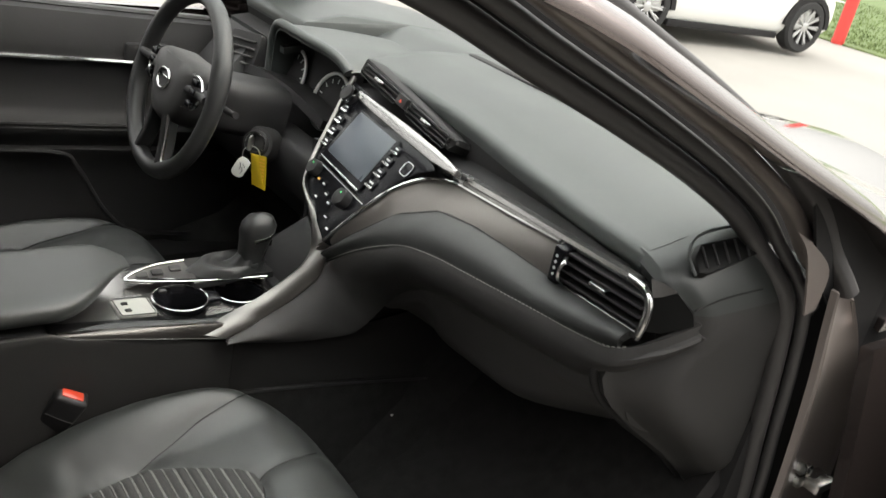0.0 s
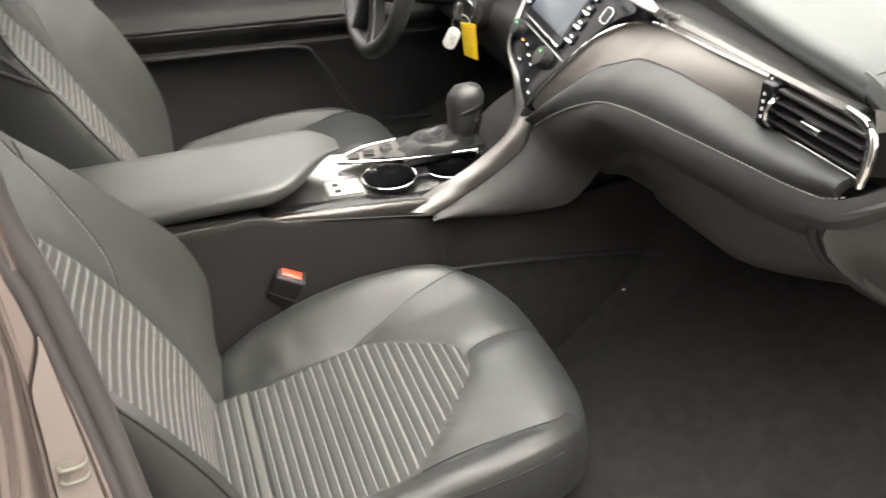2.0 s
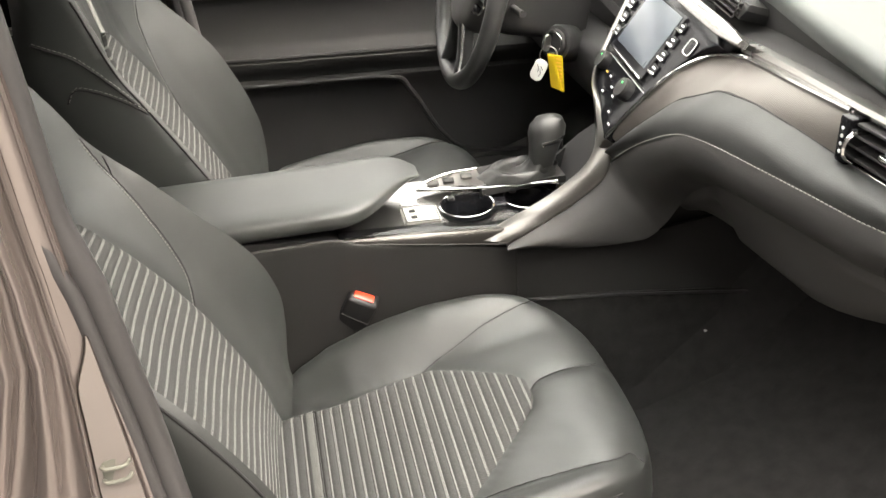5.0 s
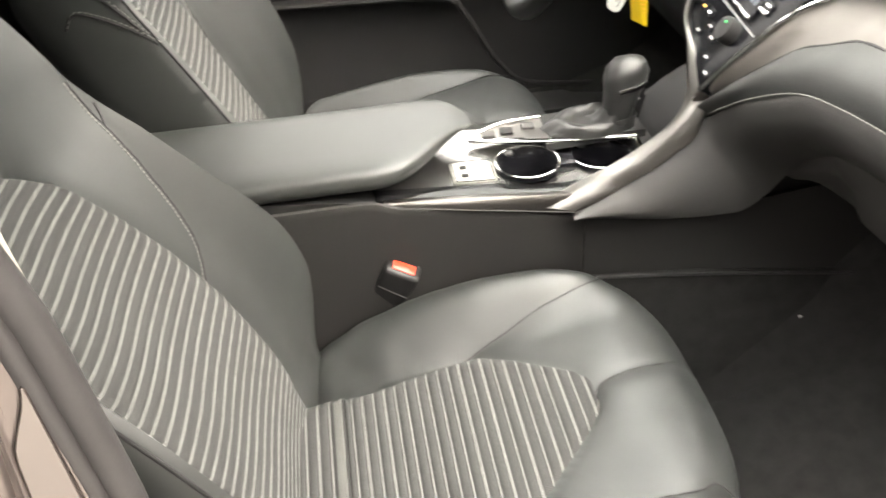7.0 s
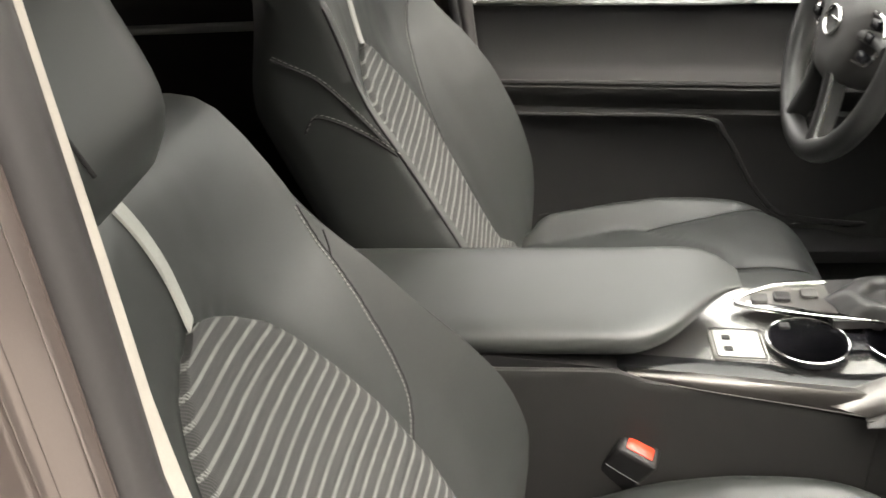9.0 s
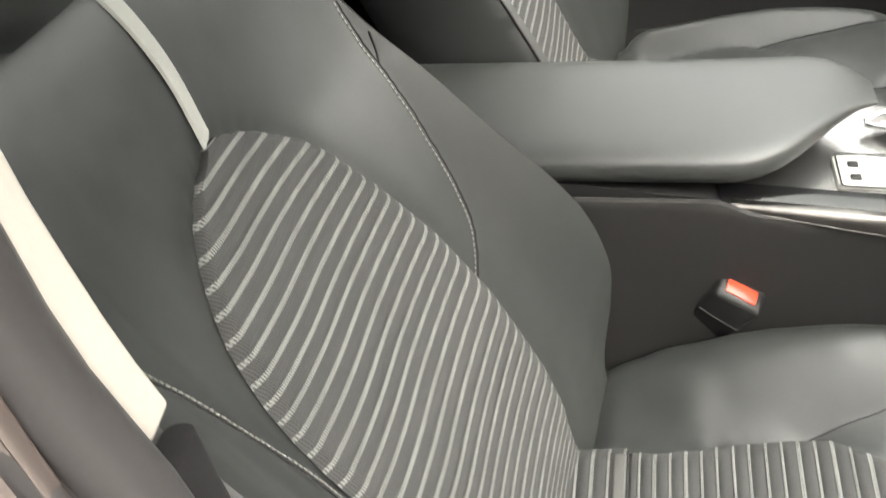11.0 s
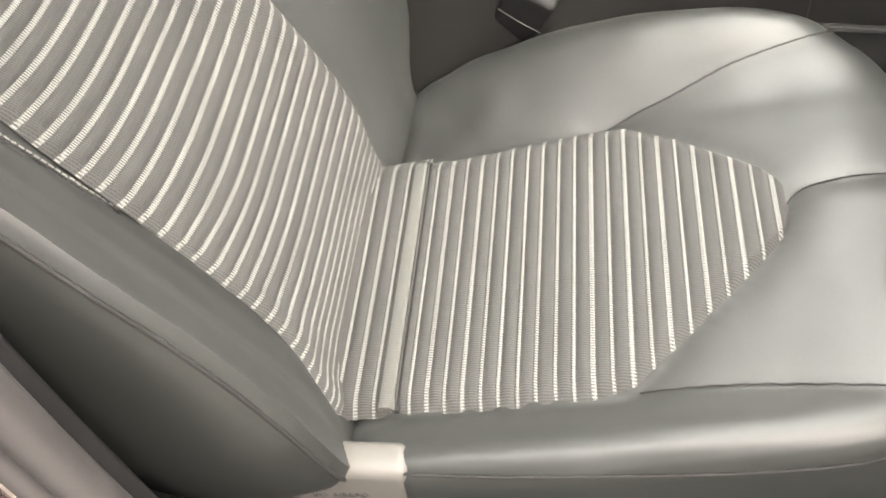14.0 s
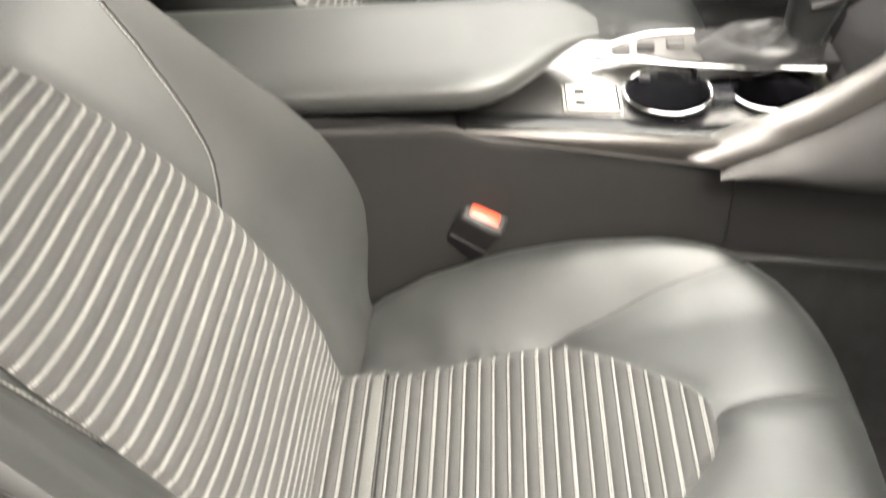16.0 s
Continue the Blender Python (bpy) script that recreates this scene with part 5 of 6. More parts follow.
def build_dash():
    d = thing("dashboard", (0.9, 0, 0.9), "black soft instrument panel with chrome line and bronze trim", "dashboard")
    inv = Matrix.Translation((-0.9, 0, -0.9))
    p = lambda name, bm, mat, label="", parent=d, smooth=True: part(name, shift(bm, inv), mat, parent, label, smooth)
    # padded top with its rolled rear edge, passenger side and middle
    rows = []
    for y in np.linspace(-0.655, 0.72, 60):
        c = along(CHROME_LINE, max(y, -0.70)) if y < -0.10 else Vector((0.735, y, 1.05))
        fall = smooth01((y + 0.690) / 0.05)
        if 0.165 < y < 0.44:
            rows.append([(1.26, y, dash_top_z(1.26, y) - 0.006)] + [(x, y, dash_top_z(x, y) - 0.045 * smooth01((1.06 - x) / 0.14)) for x in np.linspace(1.20, 0.92, 14)])
            continue
        e = pad_edge_x(y)
        row = [(1.26, y, dash_top_z(1.26, y) - 0.006)]
        for k in (0.85, 0.70, 0.55, 0.40, 0.26, 0.15, 0.07, 0.03):
            x = e + (1.17 - e) * k
            row.append((x, y, dash_top_z(x, y) - 0.008 * (1 - fall)))
        zt = dash_top_z(e, y) - 0.008 * (1 - fall)
        row += [(e + 0.006, y, zt - 0.001), (e, y, zt - 0.006), (e - 0.003, y, zt - 0.014), (e + 0.002, y, zt - 0.030), (e + 0.008, y, min(zt - 0.034, c.z + 0.012)), (c.x + 0.010, y, c.z + 0.004)]
        rows.append(row)
    # lowest faces are matte black: shade of the recess under the rolled edge
    p("top_pad", sheet(rows, 0.015, mats=lambda i, j: 1 if j >= 12 else 0), [DASHSKIN, SOFTBLACK], "soft grained dark top pad")
    p("defroster_slot", shift(slab(rounded(0.30, 0.03, 0.010), 0.004, 0.001), axes((1.045, 0.02, dash_top_z(1.045, 0.02) + 0.003), (0.0, -1, 0), (1, 0.0, -0.1))), SOFTBLACK, "black defroster slot")
    p("sensor", shift(lathe([(0.008, 0), (0.008, 0.004), (0.005, 0.006)], 14), Matrix.Translation((1.03, -0.16, dash_top_z(1.03, -0.16)))), GLOSS, "small black sensor dome")
    # chrome line
    path = curve([tuple(along(CHROME_LINE, y)) for y in np.linspace(0.085, -0.672, 18)], 80)
    rings = []
    for q in path:
        k = lerp(q.y, [-0.60, -0.25, -0.16, -0.05, 0.085], [0.0052, 0.0068, 0.012, 0.014, 0.012])
        rings.append([q + Vector(v) for v in ((0.012, 0, k), (-0.002, 0, k), (-0.0045, 0, 0), (-0.002, 0, -k), (0.012, 0, -k))])
    p("chrome_strip", loft(rings), SATINCHROME, "satin chrome line across the panel")
    bend = curve([(0.674, -0.660, 1.0735), (0.671, -0.690, 1.071), (0.669, -0.7035, 1.055), (0.666, -0.706, 1.035), (0.666, -0.703, 1.016)], 24)
    p("vent_surround", sweep(bend, rounded(0.010, 0.010, 0.003), (-1, 0, 0)), CHROME, "chrome vent surround")
    low = curve([(0.682, -0.540, 0.9985), (0.676, -0.62, 1.006), (0.668, -0.703, 1.013)], 16)
    p("vent_sill", sweep(low, rounded(0.012, 0.008, 0.003), (-1, 0, 0)), CHROME, "chrome vent sill")

    # skins between two lines that run along the panel
    def skin(a, b, y0, y1, bulge, n=60, k=9):
        rows = []
        for y in np.linspace(y0, y1, n):
            u, v = along(a, y), along(b, y)
            rows.append([u.lerp(v, i / (k - 1)) + Vector((-bulge * math.sin(math.pi * i / (k - 1)), 0, 0.3 * bulge * math.sin(math.pi * i / (k - 1)))) for i in range(k)])
        return rows
    p("bronze_trim", sheet(skin(TRIM_TOP, TRIM_LOW, -0.090, -0.527, 0.004), -0.008), BRUSHED, "bronze trim with fine lines")
    edge = [tuple(along(TRIM_TOP, y) + Vector((-0.003, 0, 0.001))) for y in np.linspace(-0.101, -0.525, 22)]
    p("trim_edge", sweep(curve(edge, 60), circle(0.0035, 8), (1, 0, 0)), CHROME, "dark bright edge of the trim")
    p("trim_end", sweep(curve([(0.688, -0.527, 1.058), (0.680, -0.531, 1.030), (0.677, -0.529, 1.004)], 10), circle(0.003, 6), (0, 1, 0)), CHROME, "bright trim end")
    p("pad", sheet(skin(TRIM_LOW, STITCH_LINE, -0.090, -0.690, 0.012, 60, 11), -0.012), SHADEDSKIN, "padded knee bolster with shade put into its colour")
    p("pad_gap", sweep(curve([tuple(along(TRIM_LOW, y) + Vector((0.002, 0, -0.001))) for y in np.linspace(-0.10, -0.53, 20)], 50), circle(0.003, 6), (1, 0, 0)), SOFTBLACK)
    sl = curve(STITCH_LINE, 90)
    p("pad_stitching", dashes([q + Vector((-0.004, 0, 0.003)) for q in sl if q.y > -0.70], 0.0042, 0.0028, 0.0009, (0, 0, 0)), STITCH, "light stitching")
    # one skin from the silver rail round to the roll under the stitching, then the glove box
    brow = curve([(0.405, -0.1205, 0.7115), (0.452, -0.117, 0.731), (0.480, -0.113, 0.742), (0.519, -0.111, 0.761), (0.548, -0.108, 0.778), (0.571, -0.106, 0.796), (0.588, -0.105, 0.820), (0.597, -0.130, 0.846), (0.603, -0.17, 0.876), (0.609, -0.22, 0.906), (0.612, -0.265, 0.930)], 48)
    foot = curve([(0.412, -0.121, 0.7035), (0.50, -0.134, 0.6945), (0.56, -0.142, 0.6925), (0.607, -0.150, 0.6960), (0.636, -0.155, 0.702), (0.659, -0.165, 0.730), (0.670, -0.185, 0.770), (0.672, -0.22, 0.812), (0.672, -0.265, 0.844)], 48)
    roll = [(0, 0, 0), (-0.003, 0, -0.010), (-0.002, -0.002, -0.024), (0.004, 0, -0.042), (0.016, 0, -0.058), (0.036, 0, -0.074), (0.060, 0, -0.086)]
    cuts = [0.0, 0.12, 0.28, 0.48, 0.66, 0.84, 1.0]
    rows = []
    for i, (a, b) in enumerate(zip(brow, foot)):
        e = smooth01((i / 48 - 0.45) / 0.5)
        flat = [Vector((-0.004, -0.012, 0)) * math.sin(math.pi * f) for f in cuts]
        bend = [Vector(r) - Vector(roll[-1]) * f for r, f in zip(roll, cuts)]
        rows.append(curve([tuple(a.lerp(b, f) + u.lerp(v, e)) for f, u, v in zip(cuts, flat, bend)], 20))
    for q in [q for q in sl if q.y < -0.275]:
        e = smooth01((-0.60 - q.y) / 0.14)
        mid = 1 - 0.6 * e
        rows.append(curve([tuple(q + Vector((r[0], r[1] + (0.004 * e if n > 4 else 0), r[2] * (mid if n > 2 else 1)))) for n, r in enumerate(roll)], 20))
    p("pad_roll", sheet(rows, -0.008), LOWERDASH, "padded knee wall rolling under the dashboard")
    rows = []
    for y in np.linspace(-0.160, -0.675, 40):
        q = along(STITCH_LINE, y)
        up_ = smooth01((-0.42 - y) / 0.22)
        mid = 1 - 0.6 * smooth01((-0.60 - y) / 0.14)
        q.x += 0.014 * smooth01((y + 0.29) / 0.05)
        rows.append(curve([(q.x + 0.034, y, q.z - 0.066 * mid), (q.x + 0.056, y, q.z - 0.080 * mid), (q.x + 0.066, y, q.z - 0.11 * mid), (q.x + 0.085, y, min(0.80 + 0.06 * up_, q.z - 0.125 * mid)), (q.x + 0.12, y, 0.74 + 0.085 * up_), (0.84, y, 0.69 + 0.10 * up_), (0.97, y, 0.65 + 0.06 * up_), (1.14, y, 0.63)], 24))
    p("glove_box", sheet(rows, -0.012), LITLOWERDASH, "black glove box and lower panel")
    # end of the panel by the door
    levels = [(-0.655, 1.1045, 0.697), (-0.672, 1.1030, 0.694), (-0.684, 1.1005, 0.692), (-0.694, 1.097, 0.691), (-0.704, 1.093, 0.691), (-0.717, 1.080, 0.698), (-0.728, 1.062, 0.716), (-0.735, 1.043, 0.734), (-0.737, 1.015, 0.742), (-0.735, 0.992, 0.735), (-0.733, 0.976, 0.690),
              (-0.730, 0.955, 0.672), (-0.728, 0.930, 0.668), (-0.727, 0.900, 0.684), (-0.726, 0.870, 0.712), (-0.724, 0.82, 0.772), (-0.722, 0.737, 0.885), (-0.716, 0.65, 0.985), (-0.708, 0.55, 1.06)]
    rows = []
    for yo, z, x0 in levels:
        row = []
        inner = smooth01((1.0 - z) / 0.03)
        for k in np.linspace(0, 1, 26):
            x = x0 + (1.09 - x0) * k ** 1.5
            roll = 1 - smooth01((x - x0) / (0.030 + 0.05 * inner))
            lift = (dash_top_z(x, -0.64) - dash_top_z(x0, -0.64)) * smooth01((z - 1.04) / 0.05)
            row.append((x, yo + (0.012 + 0.045 * inner) * roll, z + lift))
        if z > 1.07:
            q = row[0]
            row = [(q[0] + 0.006, q[1], q[2] - 0.030), (q[0] - 0.003, q[1], q[2] - 0.014), (q[0], q[1], q[2] - 0.006)] + row[1:]
        else:
            q = row[0]
            row = [(q[0] + 0.003, q[1] + 0.012, q[2]), (q[0] + 0.001, q[1] + 0.004, q[2])] + row
        rows.append(row)
    p("end_panel", sheet(rows[::-1], -0.010, mats=lambda i, j: 1 if i < len(rows) - 8 else 0), [DASHSKIN, LOWERDASH], "black end panel of the dashboard")
    p("end_crease", tube([(0.722, -0.7335, 1.058), (0.78, -0.7325, 1.066), (0.86, -0.7325, 1.068)], 0.0012, 6), SOFTBLACK)
    p("corner_accent", sheet([[(0.673, -0.692, 1.088), (0.683, -0.704, 1.087), (0.696, -0.7165, 1.080)], [(0.671, -0.7035, 1.068), (0.680, -0.710, 1.071), (0.696, -0.7175, 1.0785)]], 0.004), SILVER, "small satin corner accent")
    p("corner_panel", sheet([[Vector(a).lerp(Vector(b), j) for j in np.linspace(0, 1, 5)] for a, b in (((0.672, -0.703, 1.067), (0.672, -0.703, 1.020)), ((0.684, -0.711, 1.071), (0.690, -0.718, 1.022)), ((0.698, -0.718, 1.077), (0.710, -0.727, 1.028)), ((0.722, -0.732, 1.052), (0.730, -0.734, 1.034)))], -0.006), DEEPBLACK, "black corner panel")
    # side window vent
    vm = axes((0.800, -0.7035, 1.1175), (0.99, 0.012, 0.055), (-0.02, 0.80, 0.60))
    sv = p("side_vent", shift(slab([(-0.074, -0.017), (-0.060, -0.022), (0.055, -0.013), (0.070, -0.006), (0.072, 0.008), (0.060, 0.015), (-0.045, 0.018), (-0.068, 0.002)], 0.012, 0.002), vm), DEEPBLACK, "small black side window vent")
    for i in range(6):
        part("vane", shift(shift(block(-0.0016, 0.0016, -0.016, 0.014, -0.004, 0.0028, 0.0008, 1), vm @ Matrix.Translation((-0.052 + 0.022 * i, 0.0, 0.0)) @ Matrix.Rotation(radians(-20), 4, "Z")), inv), PLASTIC, sv)
    hood = [vm @ Vector(q) for q in ((-0.084, -0.020, 0.0), (-0.080, 0.006, 0.003), (-0.055, 0.026, 0.006), (0.0, 0.030, 0.006), (0.065, 0.026, 0.004))]
    p("vent_hood", tube([tuple(q) for q in hood], 0.0022, 8), DASHSKIN, "raised hood over the side vent")
    # lower knee rest at the end
    hem = [Vector(r[0]) + Vector((-0.003, 0.004, 0)) for r in rows[9:18]]
    p("knee_pad_ring", sweep(curve([tuple(q) for q in hem], 50), circle(0.006, 10), (0, 1, 0)), SOFTBLACK, "black gap ring")
    # passenger vent
    vent = p("passenger_vent", sheet([[(0.700, y, z) for z in np.linspace(1.068, 1.000, 5)] for y in np.linspace(-0.525, -0.705, 8)], -0.03), SOFTBLACK, "black passenger air vent")
    for z in (1.014, 1.027, 1.040, 1.053):
        bm = bmesh.new()
        path = [Vector((0.686 - 0.014 * k, -0.555 - 0.145 * k, z + 0.012 * k)) for k in np.linspace(0, 1, 6)]
        part("slat", shift(sweep(path, rounded(0.024, 0.0035, 0.0012, 2), (0, 0, 1)), inv), PLASTIC, vent)
    part("slider", shift(block(0.660, 0.676, -0.640, -0.610, 1.037, 1.044, 0.002), inv), CHROME, vent, "bright vent slider")
    part("wheel_housing", shift(block(0.668, 0.70, -0.552, -0.531, 1.004, 1.058, 0.004), inv), GLOSS, vent, "gloss black thumb wheel housing")
    part("thumb_wheel", shift(shift(lathe([(0.018, -0.003), (0.020, -0.001), (0.020, 0.001), (0.018, 0.003)], 24), Matrix.Translation((0.678, -0.556, 1.028)) @ Matrix.Rotation(radians(90), 4, "X")), inv), CHROME, vent, "bright thumb wheel")
    for i in range(4):
        part("mark", shift(shift(lathe([(0.0022, 0), (0.0022, 0.0008), (0.001, 0.001)], 8), Matrix.Translation((0.6675, -0.541, 1.018 + 0.009 * i)) @ Matrix.Rotation(radians(-90), 4, "Y")), inv), GREYMARK, vent)
    # centre vent pod above the stack
    pod = p("centre_vent", shift(slab([(-0.152, -0.015), (0.146, -0.015), (0.158, 0.002), (0.156, 0.011), (-0.152, 0.014)], 0.05, 0.004), axes((0.737, -0.045, 1.0945), (0.0, -1, -0.15), (0.35, 0, 1))), SOFTBLACK, "black centre air vents")
    pm = axes((0.733, -0.045, 1.0945), (0.0, -1, -0.15), (0.35, 0, 1))
    for x0, x1 in ((-0.138, -0.016), (0.020, 0.144)):
        for z in (-0.008, 0.0, 0.007):
            part("slat", shift(shift(block(x0, x1, z - 0.0016, z + 0.0016, -0.012, 0.004, 0.001, 1), pm), inv), PLASTIC, pod)
        part("slider", shift(shift(block((x0 + x1) / 2 - 0.014, (x0 + x1) / 2 + 0.014, -0.004, 0.003, 0.003, 0.010, 0.0015), pm), inv), CHROME, pod, "bright vent slider")
        part("frame", shift(shift(sweep([Vector(((x0 + x1) / 2 + a, b - 0.0015, 0.004)) for a, b in rounded(x1 - x0, 0.026, 0.004, 3)], circle(0.0013, 6), (0, 0, 1), closed=True), pm), inv), SOFTBLACK, pod)
    part("hazard_button", shift(shift(block(-0.012, 0.016, -0.010, 0.011, 0.0, 0.010, 0.003), pm), inv), PLASTIC, pod, "hazard button with red triangle")
    part("hazard_triangle", shift(shift(slab([(-0.001, -0.003), (0.006, -0.003), (0.0025, 0.003)], 0.001, 0.0), pm @ Matrix.Translation((0, 0, 0.0113))), inv), RED, pod)
    return d


build_dash()


def build_stack():
    s = thing("centre_stack", tuple(STACK.translation), "gloss black centre stack with display, buttons and knobs", "dashboard controls")
    inv = Matrix.Translation(-STACK.translation)
    place = inv @ STACK
    put = lambda name, bm, mat, label="", parent=s: part(name, shift(bm, place), mat, parent, label)
    at = lambda x, y, z=0.0: Matrix.Translation((x, y, z))
    face = [(-0.256, 0.140), (-0.236, 0.105), (-0.213, 0.060), (-0.181, -0.008), (-0.160, -0.043), (-0.132, -0.066), (-0.060, -0.089), (0.017, -0.110), (0.026, -0.078), (0.043, -0.018), (0.068, 0.048), (0.096, 0.086), (0.122, 0.104), (0.100, 0.116), (0.017, 0.124), (-0.10, 0.132)]
    put("face", slab(face, 0.05, 0.003), GLOSS, "gloss black face")
    put("top_strip", shift(slab([(-0.205, 0.117), (-0.10, 0.114), (-0.03, 0.113), (0.05, 0.112), (0.10, 0.112), (0.14, 0.115), (0.17, 0.1195), (0.17, 0.1285), (0.14, 0.132), (0.09, 0.135), (-0.02, 0.136), (-0.205, 0.133)], 0.014, 0.003), at(0, 0, 0.004)), SATINCHROME, "satin silver strip over the display")
    bez = put("bezel", shift(slab(rounded(0.168, 0.112, 0.005), 0.006, 0.002), at(-0.077, 0.050, 0.005)), GLOSS, "gloss black display bezel")
    part("display", shift(shift(slab(rounded(0.146, 0.093, 0.002), 0.002, 0.0005), at(-0.077, 0.055, 0.0062)), place), SCREEN, bez, "blank grey display")
    part("bezel_edge", shift(block(-0.158, 0.006, -0.008, -0.004, 0.0, 0.008, 0.001), place), CHROME, bez, "bright lower bezel edge")
    for y in (0.090, 0.066, 0.042, 0.018):
        for x in (-0.178 - (y - 0.018) * 0.34, 0.018 - (y - 0.018) * 0.12):
            b = put("button", shift(slab(rounded(0.024, 0.017, 0.002), 0.006, 0.0015), at(x, y, 0.004)), GLOSS, "gloss black button with bright tip")
            part("button_tip", shift(block(x - 0.011, x + 0.011, y - 0.0085, y - 0.0035, 0.0035, 0.006, 0.0008, 1), place), CHROME, b)
            part("button_mark", shift(block(x - 0.006, x + 0.006, y + 0.001, y + 0.004, 0.0035, 0.0045, 0.0003, 1), place), GREYMARK, b)
    for x, y, r, h in ((-0.214, 0.113, 0.017, 0.020), (-0.142, -0.031, 0.015, 0.016), (-0.010, -0.034, 0.017, 0.018)):
        k = put("knob", shift(lathe([(r, 0), (r * 0.98, h * 0.6), (r * 0.93, h), (r * 0.3, h + 0.001)], 28), at(x, y, 0.0)), PLASTIC, "black rotary knob")
        part("knob_ring", shift(shift(lathe([(r * 1.02, h * 0.45), (r * 1.03, h * 0.6), (r * 1.0, h * 0.75), (r * 0.9, h * 0.75)], 28), at(x, y, 0.0)), place), CHROME if r > 0.0165 and y > 0 else PLASTIC, k)
        if y < 0:
            part("knob_mark", shift(block(x - 0.0022, x + 0.0022, y + r * 0.35, y + r * 0.55, h, h + 0.0015, 0.0003, 1), place), LEDGREEN, k, "green mark")
    put("tune_key", shift(slab(rounded(0.026, 0.026, 0.006), 0.004, 0.001), at(0.066, 0.077, 0.003)), GLOSS, "square gloss key")
    put("tune_key_outline", shift(sweep([Vector((0.066 + a, 0.077 + b, 0.003)) for a, b in rounded(0.024, 0.024, 0.006)], circle(0.0008, 5), (0, 0, 1), closed=True), Matrix.Identity(4)), GREYMARK)
    put("panel_gap", block(-0.150, 0.034, -0.0155, -0.013, -0.001, 0.0015, 0.0003, 1), SOFTBLACK)
    put("panel_gap_line", block(-0.150, 0.034, -0.0175, -0.016, -0.001, 0.0012, 0.0003, 1), GREYMARK)
    for x, y in ((-0.115, -0.040), (-0.092, -0.040), (-0.065, -0.050), (-0.042, -0.058), (-0.085, -0.066), (-0.02, -0.078), (0.006, -0.090)):
        put("climate_key", shift(slab(rounded(0.016, 0.011, 0.002), 0.003, 0.0008), at(x, y, 0.0018)), GLOSS, "small climate key")
        put("climate_mark", block(x - 0.005, x + 0.004, y - 0.0015, y + 0.0015, 0.0015, 0.0024, 0.0002, 1), GREYMARK if x > -0.1 else AMBER)
    # silver rail: a flat band from the console up the driver's edge of the stack
    tail = [tuple(STACK @ Vector(q)) for q in ((-0.136, -0.069, 0.003), (-0.166, -0.040, 0.003), (-0.187, -0.006, 0.003), (-0.219, 0.062, 0.003), (-0.260, 0.145, 0.003))]
    upper = curve([(0.367, -0.110, 0.718), (0.399, -0.098, 0.735), (0.443, -0.098, 0.755), (0.483, -0.096, 0.773), (0.524, -0.095, 0.798), (0.548, -0.093, 0.817), (0.566, -0.082, 0.838), (0.577, -0.060, 0.860), (0.592, -0.008, 0.889)] + [(x, y + 0.002, z + 0.001) for x, y, z in tail], 90)
    lower = curve([(0.405, -0.122, 0.7145), (0.452, -0.120, 0.735), (0.480, -0.116, 0.746), (0.519, -0.114, 0.765), (0.548, -0.111, 0.782), (0.571, -0.109, 0.800), (0.587, -0.099, 0.832), (0.588, -0.082, 0.860), (0.594, -0.030, 0.888)] + [(x + 0.002, y - 0.004, z + 0.001) for x, y, z in tail], 90)
    rows = []
    for i in range(91):
        a, b = upper[i], lower[i]
        t = (upper[min(i + 1, 90)] - upper[max(i - 1, 0)]).normalized()
        out = t.cross(b - a).normalized()
        out *= -1 if out.x > 0 else 1
        rows.append([a - out * 0.007, a - out * 0.001, a.lerp(b, 0.04), a.lerp(b, 0.30) + out * 0.0022, a.lerp(b, 0.5) + out * 0.0022, a.lerp(b, 0.94) + out * 0.0006, b - out * 0.0008, b - out * 0.007])
    band = sheet(rows, 0.002)
    part("silver_rail", shift(band, inv), SILVER, s, "satin silver rail flowing into the console")
    return s


build_stack()


